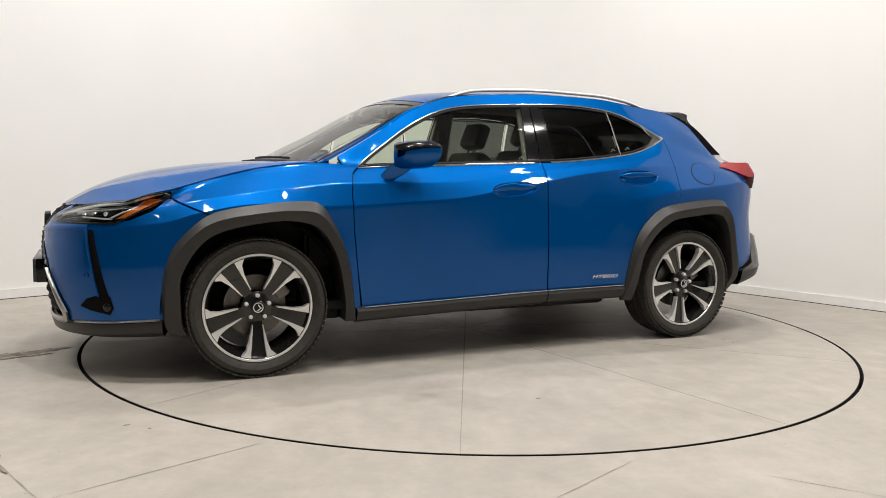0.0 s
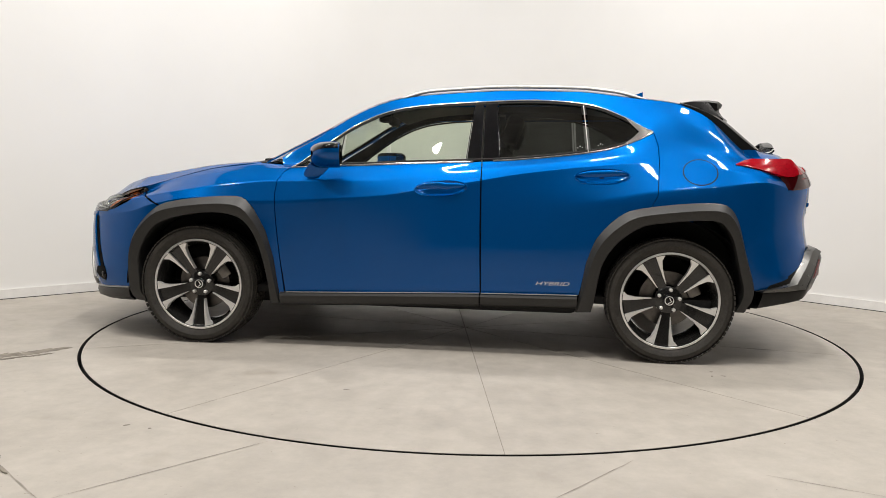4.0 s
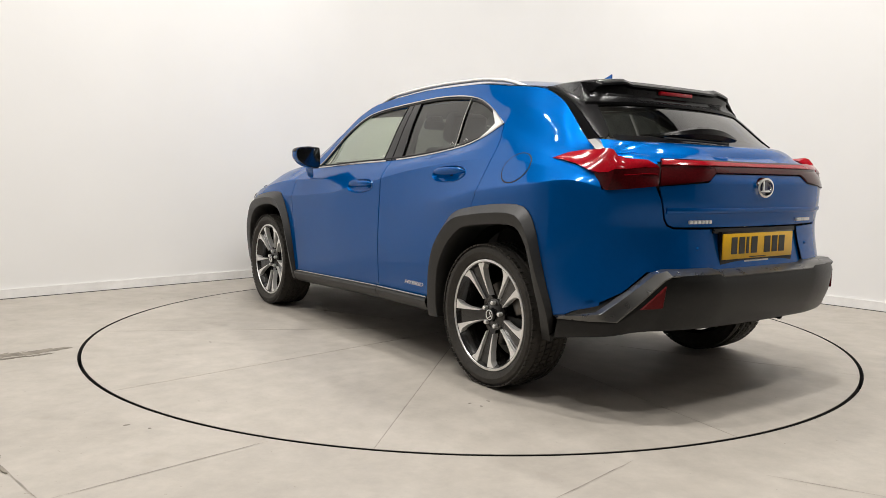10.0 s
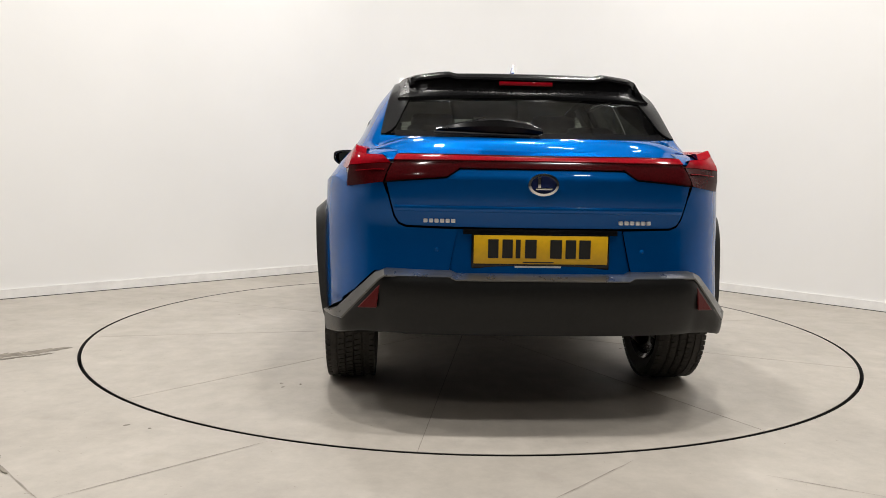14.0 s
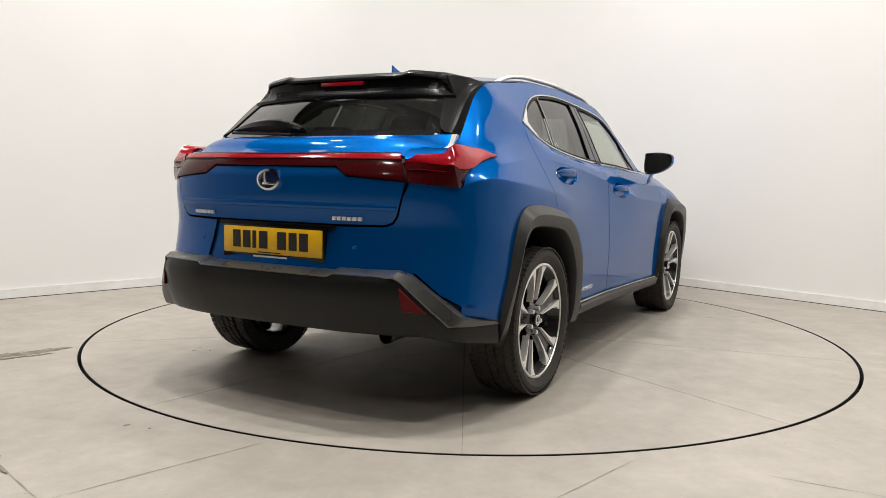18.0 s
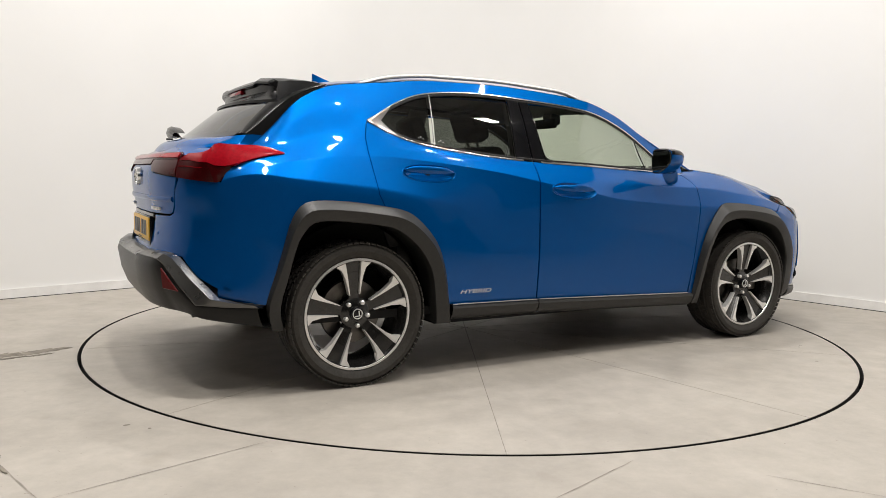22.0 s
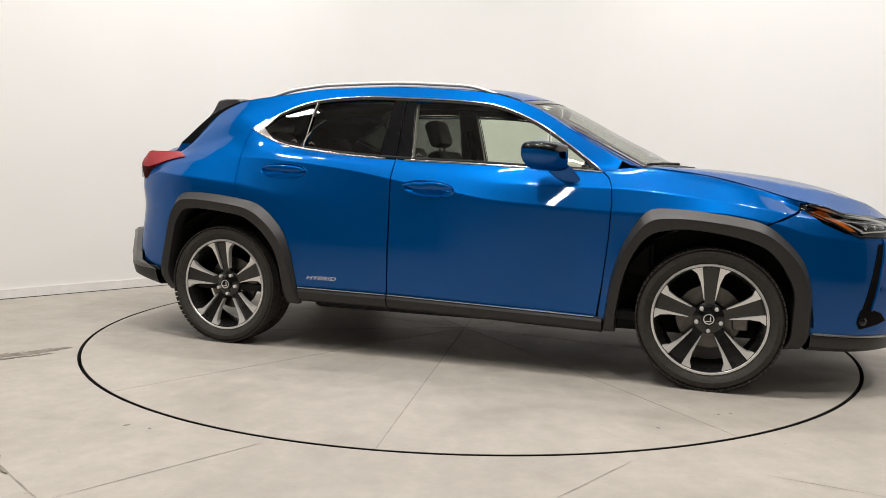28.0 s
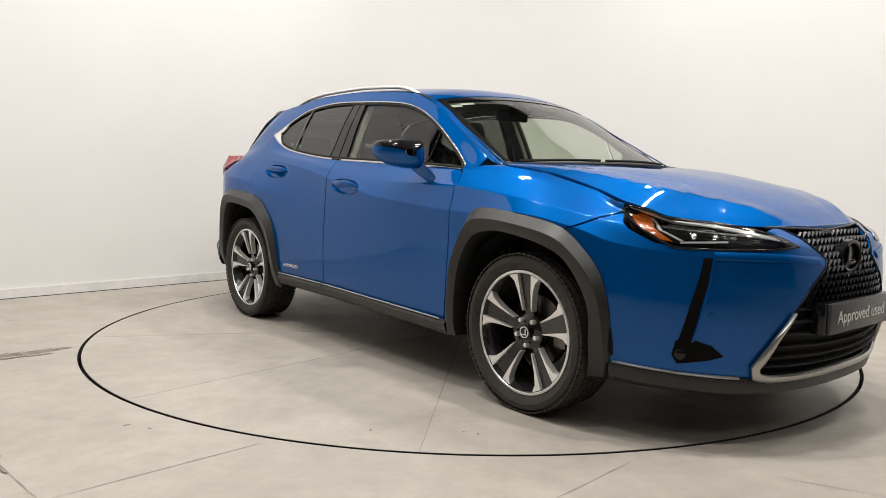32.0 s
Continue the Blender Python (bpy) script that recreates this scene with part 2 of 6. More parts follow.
def build_walls():
    run("wall_studio", wall_plan(0.0), wall_plan(-0.15), 0, WALL_H, WALL, "white painted curved studio wall", "wall")
    run("baseboard_gap", wall_plan(0.0165), wall_plan(0.001), 0.0, 0.0045, GAP, "thin dark gap under the skirting", "gap")
    run("baseboard", wall_plan(0.014), wall_plan(0.001), 0.0046, 0.075, SKIRT, "low white painted skirting board", "baseboard")
    for nm, lo, hi in (("wall_south", (-13, -12.2, 0), (13, -12, 6.4)), ("wall_west", (-13.2, -12, 0), (-13, 8, 6.4)),
                       ("wall_east", (13, -12, 0), (13.2, 8, 6.4)), ("wall_north", (-13, 8, 0), (13, 8.2, 6.4))):
        bm = bmesh.new()
        box(bm, lo, hi)
        tagged(part(nm, bm, FAR, None, "plain grey hall wall", smooth=False), "", "wall", "", "structure")
    bm = bmesh.new()
    box(bm, (-13.2, -12.2, 6.4), (13.2, 8.2, 6.6))
    for i in range(16):
        x = -12.4 + i * 1.65
        box(bm, (x - 0.05, -12, 6.2), (x + 0.05, 8, 6.39))
    for i in range(5):
        y = -10.5 + i * 4.2
        box(bm, (-13, y - 0.1, 5.9), (13, y + 0.1, 6.19))
    tagged(part("ceiling", bm, ROOFING, None, "grey sheet hall roof with steel purlins", smooth=False), "", "ceiling", "", "structure")


def build_lights():
    for x, y, w, d, watts in LAMPS:
        base = tagged(new("ceiling_light"), "unseen rectangular white ceiling light, switched on, the back pair added as wall fill", "ceiling light", "studio ceiling lights")
        base.location = (x, y, LAMP_Z)
        bm = bmesh.new()
        box(bm, (-w / 2 - 0.03, -d / 2 - 0.03, 0.01), (w / 2 + 0.03, d / 2 + 0.03, 0.09), 0.01)
        part("housing", bm, SKIRT, base)
        for sx in (-1, 1):
            bm = bmesh.new()
            tube(bm, [(sx * w * 0.4, 0, 0.08), (sx * w * 0.4, 0, 6.42 - LAMP_Z)], 0.008, 6)
            part("suspension_wire", bm, BEAM, base)
        data = bpy.data.lights.new("studio_lamp", "AREA")
        data.shape, data.size, data.size_y, data.energy, data.color = "RECTANGLE", w, d, LAMP_W * watts, LIGHT
        lamp = new("studio_lamp", data)
        lamp.location = (x, y, LAMP_Z - 0.002)



def strip_on_floor(name, pts, width, z, mat, parent, label=""):
    """A thin raised-edge line on the floor, tapering at both ends."""
    bm = bmesh.new()
    l, r = [], []
    pts = [Vector((*p, 0)) for p in pts]
    fine = []
    for a, b in zip(pts, pts[1:]):
        k = max(2, int((b - a).length / 0.06))
        fine += [a.lerp(b, i / k) for i in range(k)]
    fine.append(pts[-1])
    for i, p in enumerate(fine):
        d = (fine[min(i + 1, len(fine) - 1)] - fine[max(i - 1, 0)]).normalized()
        nn = Vector((-d.y, d.x, 0))
        j = random.uniform(-1, 1) * width * 0.6
        w = width * random.uniform(0.5, 1.2) * min(1, 0.3 + min(i, len(fine) - 1 - i) * 0.35)
        l.append(bm.verts.new((p.x + nn.x * (j + w), p.y + nn.y * (j + w), z)))
        r.append(bm.verts.new((p.x + nn.x * (j - w), p.y + nn.y * (j - w), z)))
    for i in range(len(fine) - 1):
        bm.faces.new((r[i], r[i + 1], l[i + 1], l[i]))
    ob = part(name, bm, mat, parent, label, smooth=False)
    return ob


build_floor()
build_walls()
build_lights()


# ---------------------------------------------------------------- turntable
def build_turntable():
    t = tagged(new("turntable"), "large round concrete-grey car turntable flush with the floor", "turntable")
    bm = bmesh.new()
    bmesh.ops.create_circle(bm, cap_ends=True, radius=R_TABLE - 0.006, segments=120, matrix=pose(0, 0, -0.0012))
    part("backing", bm, CRACK, t, smooth=False)
    # near-black band added over the concrete side, painted shade for the ring gap
    bm = bmesh.new()
    for i in range(180):
        a, b = math.pi * i / 90, math.pi * (i + 1) / 90
        bm.faces.new([bm.verts.new(((R_TABLE + 0.0012) * math.cos(q), (R_TABLE + 0.0012) * math.sin(q), z)) for q, z in ((a, -0.09), (b, -0.09), (b, -0.0015), (a, -0.0015))])
    part("gap_shade_ring", bm, GAP, t, "near-black ring round the disc in place of the gap's shade")
    # ten cast sectors with hairline joints
    k = 22
    for i in range(10):
        a0 = radians(27 + 36 * i)
        g = 0.0014
        pts = [(R_TABLE * math.cos(a0 + g / R_TABLE + (radians(36) - 2 * g / R_TABLE) * j / k), R_TABLE * math.sin(a0 + g / R_TABLE + (radians(36) - 2 * g / R_TABLE) * j / k)) for j in range(k + 1)]
        mid = a0 + radians(18)
        tip = (0.012 * math.cos(mid), 0.012 * math.sin(mid))
        bm = bmesh.new()
        prism(bm, [tip] + pts, -0.09, 0.0, "z")
        part("sector", bm, DISC, t, smooth=False)
    return t


TABLE = build_turntable()


# ---------------------------------------------------------------- the car's skin
# x forward, y to its left, z up, from the ground between the axles. Nine feature lines run round the car, each as (u, half width, height):
# u is x along the flank and goes on round the corners to the middle of the nose and of the tail.
X_REAR, X_NOSE = -1.30, 1.20
N_REAR, N_NOSE = 3.6, 2.75


def corner_table(power, dx, dy):
    t = np.linspace(0, math.pi / 2, 600)
    a, b = np.sin(t) ** (2 / power), np.cos(t) ** (2 / power)
    s = np.concatenate([[0], np.cumsum(np.hypot(np.diff(a) * dx, np.diff(b) * dy))])
    return a, b, s


REAR_T, NOSE_T = corner_table(N_REAR, 0.87, 0.86), corner_table(N_NOSE, 1.07, 0.86)
U_REAR, U_NOSE = X_REAR - REAR_T[2][-1], X_NOSE + NOSE_T[2][-1]


def ux(x):
    """u where the skin is at that x (flank and corners)."""
    if x > X_NOSE:
        return X_NOSE + float(np.interp((x - X_NOSE) / 1.07, NOSE_T[0], NOSE_T[2]))
    if x < X_REAR:
        return X_REAR - float(np.interp((X_REAR - x) / 0.87, REAR_T[0], REAR_T[2]))
    return x


def uy(y, nose):
    """u where nose or tail is at that y."""
    tb = NOSE_T if nose else REAR_T
    s = float(np.interp(1 - abs(y) / 0.86, 1 - tb[1], tb[2]))
    u = X_NOSE + s if nose else X_REAR - s
    if y < 0:
        u = 2 * (U_NOSE if nose else U_REAR) - u
    return u


E_R, E_N = U_REAR, U_NOSE
LINES = [
    [(E_R, .82, .365), (ux(-2.0), .82, .365), (ux(-1.74), .83, .29), (-1.3, .85, .27), (-.87, .845, .262), (.76, .845, .25), (1.3, .85, .24), (ux(1.77), .85, .215), (ux(2.1), .85, .20), (E_N, .85, .20)],
    [(E_R, .86, .47), (ux(-2.0), .86, .47), (ux(-1.74), .87, .41), (-1.3, .885, .37), (-.87, .864, .352), (-.2, .852, .34), (.8, .856, .311), (1.3, .89, .31), (ux(1.77), .88, .30), (E_N, .86, .30)],
    [(E_R, .86, .78), (ux(-2.0), .86, .78), (ux(-1.85), .868, .72), (ux(-1.7), .882, .65), (-1.3, .893, .60), (-.8, .872, .59), (-.2, .862, .58), (.6, .864, .57), (1.3, .895, .58), (ux(1.75), .89, .54), (E_N, .86, .48)],
    [(E_R, .855, .90), (ux(-2.0), .852, .905), (ux(-1.93), .848, .945), (ux(-1.8), .858, .974), (ux(-1.62), .875, .953), (-1.4, .879, .928), (-1.21, .880, .905), (-1.04, .877, .872), (-.8, .862, .83), (-.54, .852, .80), (-.2, .856, .765), (.25, .868, .72), (.6, .870, .705), (1.0, .880, .70), (1.3, .891, .71), (ux(1.6), .886, .68), (ux(1.75), .882, .645), (E_N, .86, .57)],
    [(E_R, .855, .965), (ux(-2.0), .842, .970), (ux(-1.93), .830, .982), (ux(-1.8), .826, 1.002), (ux(-1.62), .815, 1.036), (-1.3, .796, 1.064), (-1.18, .797, 1.066), (-.874, .812, 1.043), (-.54, .826, 1.003), (-.216, .850, .945), (.053, .866, .900), (.254, .872, .866), (.557, .876, .843), (.857, .880, .825), (1.02, .884, .822), (1.3, .886, .835), (ux(1.6), .880, .79), (ux(1.75), .875, .745), (E_N, .86, .66)],
    [(E_R, .82, 1.01), (ux(-2.0), .82, 1.015), (ux(-1.8), .79, 1.043), (ux(-1.62), .772, 1.078), (-1.3, .762, 1.118), (-1.18, .770, 1.112), (-.874, .786, 1.083), (-.54, .802, 1.043), (-.216, .816, 1.002), (.053, .828, .968), (.254, .834, .952), (.557, .842, .945), (.88, .846, .938), (1.165, .846, .912), (ux(1.524), .845, .862), (ux(1.73), .84, .825), (ux(1.95), .85, .80), (E_N, .85, .72)],
    [(E_R, .78, 1.05), (ux(-2.0), .785, 1.054), (ux(-1.8), .750, 1.073), (ux(-1.6), .724, 1.13), (-1.3, .714, 1.20), (-1.21, .710, 1.222), (-1.095, .724, 1.178), (-.921, .742, 1.129), (-.578, .760, 1.086), (-.245, .772, 1.063), (.079, .774, 1.05), (.394, .768, 1.034), (.8, .757, 1.014), (1.0, .74, 1.01), (1.3, .74, .978), (ux(1.57), .735, .915), (ux(1.75), .75, .86), (ux(1.95), .78, .815), (E_N, .80, .765)],
    [(E_R, .76, 1.075), (ux(-2.0), .76, 1.078), (ux(-1.83), .70, 1.098), (ux(-1.6), .668, 1.22), (-1.3, .652, 1.315), (-.9, .660, 1.305), (-.4, .675, 1.28), (.1, .685, 1.23), (.45, .695, 1.15), (.8, .71, 1.032), (1.0, .705, 1.032), (1.3, .70, 1.0), (ux(1.57), .705, .938), (ux(1.75), .755, .888), (ux(1.87), .79, .862), (ux(1.97), .80, .833), (E_N, .78, .785)],
    [(E_R, .74, 1.084), (ux(-2.0), .74, 1.09), (ux(-1.84), .672, 1.106), (ux(-1.77), .65, 1.155), (ux(-1.53), .595, 1.345), (-1.36, .578, 1.405), (-1.09, .575, 1.438), (-.8, .57, 1.468), (-.451, .57, 1.472), (-.113, .575, 1.456), (.183, .585, 1.425), (.376, .60, 1.364), (.69, .642, 1.182), (.8, .659, 1.1195), (.915, .676, 1.0545), (.93, .678, 1.047), (1.0, .68, 1.042), (1.3, .68, 1.006), (ux(1.57), .685, .945), (ux(1.75), .73, .897), (ux(1.87), .77, .873), (ux(1.97), .78, .842), (E_N, .76, .795)],
]
VK = [0, 1, 2, 2.5, 3, 4, 5, 6, 7]
TAIL_X = [-2.11, -2.185, -2.128, -2.146, -2.148, -2.135, -2.11, -2.07, -2.04]
NOSE_X = [2.16, 2.24, 2.268, 2.268, 2.26, 2.228, 2.195, 2.168, 2.15]

GU = np.linspace(U_REAR, U_NOSE, 520)
NV = 141
GV = np.linspace(0, 7, NV)


def creased(k, u):
    """Smooth across the lines but for the waist crease, v = 3, the haunch crease, v = 2.5, and the shoulder crease of the wing, v = 4."""
    base = np.where(GV <= 3, pchip(VK[:5], k[:5], GV), pchip(VK[4:], k[4:], GV))
    haunch = np.where(GV <= 2.5, pchip(VK[:4], k[:4], GV), np.where(GV <= 3, np.interp(GV, VK[3:5], k[3:5]), base))
    wing = np.where(GV >= 4, pchip(VK[5:], k[5:], GV), np.where(GV >= 3, np.interp(GV, VK[4:6], k[4:6]), base))
    a = min(max((-.65 - u) / .35, 0), 1)
    b = min(max((u - .15) / .4, 0), 1) * min(max((2.0 - u) / .4, 0), 1)
    return base + a * (haunch - base) + b * (wing - base)


def skin_grid():
    ys = np.array([pchip([k[0] for k in l], [k[1] for k in l], GU) for l in LINES])
    zs = np.array([pchip([k[0] for k in l], [k[2] for k in l], GU) for l in LINES])
    for i in range(1, 9):
        zs[i] = np.maximum(zs[i], zs[i - 1] + 0.003)
    tx = pchip(VK, TAIL_X, GV)
    nx = pchip(VK, NOSE_X, GV)
    out = np.zeros((len(GU), NV, 3))
    for i, u in enumerate(GU):
        y, z = creased(ys[:, i], u), creased(zs[:, i], u)
        if u > X_NOSE:
            s = u - X_NOSE
            a, b = np.interp(s, NOSE_T[2], NOSE_T[0]), np.interp(s, NOSE_T[2], NOSE_T[1])
            x, y = X_NOSE + (nx - X_NOSE) * a, y * b
        elif u < X_REAR:
            s = X_REAR - u
            a, b = np.interp(s, REAR_T[2], REAR_T[0]), np.interp(s, REAR_T[2], REAR_T[1])
            x, y = X_REAR + (tx - X_REAR) * a, y * b
        else:
            x = np.full(NV, u)
        out[i, :, 0], out[i, :, 1], out[i, :, 2] = x, y, z
    return out


SKIN = skin_grid()


def skin_normals():
    ext = np.concatenate([SKIN[1:2] * [1, -1, 1], SKIN, SKIN[-2:-1] * [1, -1, 1]])
    du = ext[2:] - ext[:-2]
    dv = np.gradient(SKIN, axis=1)
    n = np.cross(dv, du)
    n /= np.linalg.norm(n, axis=2, keepdims=True) + 1e-12
    return n


SKIN_N = skin_normals()


def skin(u, v):
    """Place and normal of the skin; past the middle of nose or tail it goes on along the other side."""
    flip = 1
    if u > U_NOSE:
        u, flip = 2 * U_NOSE - u, -1
    if u < U_REAR:
        u, flip = 2 * U_REAR - u, -1
    fu = min(max((u - U_REAR) / (U_NOSE - U_REAR) * (len(GU) - 1), 0), len(GU) - 1.0001)
    fv = min(max(v / 7 * (NV - 1), 0), NV - 1.0001)
    i, j = int(fu), int(fv)
    a, b = fu - i, fv - j
    w = ((1 - a) * (1 - b), a * (1 - b), (1 - a) * b, a * b)
    p = w[0] * SKIN[i, j] + w[1] * SKIN[i + 1, j] + w[2] * SKIN[i, j + 1] + w[3] * SKIN[i + 1, j + 1]
    n = w[0] * SKIN_N[i, j] + w[1] * SKIN_N[i + 1, j] + w[2] * SKIN_N[i, j + 1] + w[3] * SKIN_N[i + 1, j + 1]
    p, n = Vector(p), Vector(n).normalized()
    if flip < 0:
        p.y, n.y = -p.y, -n.y
    return p, n


def v_at(u, z):
    """v of the skin at that u and height."""
    if u > U_NOSE:
        u = 2 * U_NOSE - u
    if u < U_REAR:
        u = 2 * U_REAR - u
    fu = min(max((u - U_REAR) / (U_NOSE - U_REAR) * (len(GU) - 1), 0), len(GU) - 1.0001)
    i = int(fu)
    col = SKIN[i, :, 2] * (1 - fu + i) + SKIN[i + 1, :, 2] * (fu - i)
    return float(np.interp(z, col, GV))


def on_skin(u, z, off=0.0):
    p, n = skin(u, v_at(u, z))
    return p + n * off


# ---------------------------------------------------------------- panels cut from a surface
def clip_cell(poly, lo, hi):
    for ax, val, sign in ((0, lo[0], 1), (0, hi[0], -1), (1, lo[1], 1), (1, hi[1], -1)):
        out = []
        for k in range(len(poly)):
            a, b = poly[k - 1], poly[k]
            da, db = (a[ax] - val) * sign, (b[ax] - val) * sign
            if (da >= 0) != (db >= 0):
                t = da / (da - db)
                out.append((a[0] + (b[0] - a[0]) * t, a[1] + (b[1] - a[1]) * t))
            if db >= 0:
                out.append(b)
        poly = out
        if len(poly) < 3:
            return []
    return poly


def dense(poly, step, closed=True):
    out = []
    for k in range(len(poly) if closed else len(poly) - 1):
        a, b = poly[k], poly[(k + 1) % len(poly)]
        n = max(1, int(math.hypot(b[0] - a[0], b[1] - a[1]) / step))
        out += [(a[0] + (b[0] - a[0]) * i / n, a[1] + (b[1] - a[1]) * i / n) for i in range(n)]
    return out if closed else out + [poly[-1]]


def area2(poly):
    return sum(poly[k - 1][0] * poly[k][1] - poly[k][0] * poly[k - 1][1] for k in range(len(poly)))


def sheet(name, poly, surf, step, mat, parent=None, label="", off=0.0, thick=0.012, mirror=False, seam=None):
    """A panel with a rim: the polygon, in the surface's own coordinates, cut into cells and laid on it."""
    if area2(poly) < 0:
        poly = poly[::-1]
    us, vs = [p[0] for p in poly], [p[1] for p in poly]
    verts, norms, index, faces = [], [], {}, []

    def vert(q):
        key = (round(q[0] * 20000), round(q[1] * 20000))
        if key not in index:
            p, n = surf(*q)
            index[key] = len(verts)
            verts.append(p + n * off)
            norms.append(n)
        return index[key]

    i0, i1 = math.floor(min(us) / step[0]), math.ceil(max(us) / step[0])
    j0, j1 = math.floor(min(vs) / step[1]), math.ceil(max(vs) / step[1])
    for i in range(i0, i1):
        col = clip_cell(poly, (i * step[0], -1e9), ((i + 1) * step[0], 1e9))
        if not col:
            continue
        for j in range(j0, j1):
            c = clip_cell(col, (i * step[0], j * step[1]), ((i + 1) * step[0], (j + 1) * step[1]))
            if len(c) < 3 or abs(area2(c)) < 1e-9:
                continue
            ids = []
            for q in c:
                k = vert(q)
                if k not in ids:
                    ids.append(k)
            if len(ids) >= 3:
                faces.append(ids)
    # the surface's own handedness decides which way faces look
    vote = 0.0
    for f in faces:
        c = sum((verts[k] for k in f), Vector()) / len(f)
        vote += sum(((verts[f[k]] - c).cross(verts[f[(k + 1) % len(f)]] - c) for k in range(len(f))), Vector()).dot(norms[f[0]])
    if vote < 0:
        faces = [f[::-1] for f in faces]
        turn = -1
    else:
        turn = 1
    if thick:
        rim = [surf(*q) for q in poly]
        m = len(rim)
        base = len(verts)
        for k in range(m):
            p, n = rim[k]
            t = rim[(k + 1) % m][0] - rim[k - 1][0]
            o = t.cross(n)
            o = o.normalized() * turn if o.length > 1e-9 else n
            verts += [p + n * off, p + n * (off - thick)]
            norms += [(o + n * 0.6).normalized(), o]
        for k in range(m):
            if seam is not None and abs(poly[k][0] - seam) < 1e-7 and abs(poly[(k + 1) % m][0] - seam) < 1e-7:
                continue
            a, b = base + 2 * k, base + 2 * ((k + 1) % m)
            faces.append([a, a + 1, b + 1, b] if turn > 0 else [b, b + 1, a + 1, a])
    if mirror:
        verts = [Vector((v.x, -v.y, v.z)) for v in verts]
        norms = [Vector((v.x, -v.y, v.z)) for v in norms]
        faces = [f[::-1] for f in faces]
    return raw(name, verts, faces, mat, parent, label, norms)


def uv_poly(poly, step=0.025):
    """(u, z) outline to the skin's (u, v)."""
    return [(u, v_at(u, z)) for u, z in dense(poly, step)]


def skin_panel(name, poly, mat, parent, label="", off=0.0, thick=0.012, mirror=False, step=(0.03, 0.0625), seam=None):
    return sheet(name, uv_poly(poly), skin, step, mat, parent, label, off, thick, mirror, seam)


def bead(name, path, surf_path, w, h, mat, parent, label="", closed=False, mirror=False):
    """A moulding of width w and height h that follows places and normals."""
    pts = surf_path(path)
    m = len(pts)
    verts, faces = [], []
    prof = [(-0.5, -0.3), (-0.5, 0.5), (-0.3, 0.9), (0.0, 1.0), (0.3, 0.9), (0.5, 0.5), (0.5, -0.3)]
    c = len(prof)
    for i in range(m):
        p, n = pts[i]
        a, b = (pts[(i + 1) % m][0], pts[i - 1][0]) if closed else (pts[min(i + 1, m - 1)][0], pts[max(i - 1, 0)][0])
        s = (a - b).cross(n).normalized()
        wi = w[i] if isinstance(w, (list, tuple)) else w
        for q, r in prof:
            verts.append(p + s * (q * wi) + n * (r * h))
    for i in range(m if closed else m - 1):
        for k in range(c - 1):
            a, b = i * c + k, ((i + 1) % m) * c + k
            faces.append([a, b, b + 1, a + 1])
    if not closed:
        faces += [list(range(c)), list(range((m - 1) * c, m * c))[::-1]]
    if mirror:
        verts = [Vector((v.x, -v.y, v.z)) for v in verts]
        faces = [f[::-1] for f in faces]
    ob = raw(name, verts, faces, mat, parent, label)
    bm = bmesh.new()
    bm.from_mesh(ob.data)
    bmesh.ops.recalc_face_normals(bm, faces=bm.faces)
    bm.to_mesh(ob.data)
    bm.free()
    ob.data.shade_smooth()
    ob.data.set_sharp_from_angle(angle=radians(40))
    return ob


def split_round(poly, hole, xc):
    """Cuts an outline at x = xc into two, each with its half of the hole."""
    if area2(poly) < 0:
        poly = poly[::-1]
    zs = [z for x, z in hole if abs(x - xc) < 1e-6]
    hi, lo = (xc, max(zs)), (xc, min(zs))
    out = []
    for box_lo, box_hi, sign in (((xc, -9), (9, 9), 1), ((-9, -9), (xc, 9), -1)):
        half = clip_cell(poly, box_lo, box_hi)
        arc = sorted([q for q in hole if (q[0] - xc) * sign > 1e-6], key=lambda q: math.atan2(q[1] - (hi[1] + lo[1]) / 2, (q[0] - xc) * sign), reverse=sign > 0)
        arc = [hi] + arc + [lo] if sign > 0 else [lo] + arc + [hi]
        k = next(i for i in range(len(half)) if abs(half[i][0] - xc) < 1e-9 and abs(half[(i + 1) % len(half)][0] - xc) < 1e-9)
        out.append(half[:k + 1] + arc + half[k + 1:])
    return out


def skin_path(path):
    return [skin(u, v_at(u, z)) for u, z in path]


def smooth_path(pts, n=8):
    """Rounds a path (Catmull-Rom)."""
    out = []
    for i in range(len(pts) - 1):
        p0, p1, p2, p3 = pts[max(i - 1, 0)], pts[i], pts[i + 1], pts[min(i + 2, len(pts) - 1)]
        for k in range(n):
            t = k / n
            out.append(tuple(0.5 * (2 * b + (c - a) * t + (2 * a - 5 * b + 4 * c - d) * t * t + (3 * b - a - 3 * c + d) * t**3) for a, b, c, d in zip(p0, p1, p2, p3)))
    return out + [tuple(pts[-1])]


def flat_mirror(ob_verts):
    return [Vector((v.x, -v.y, v.z)) for v in ob_verts]


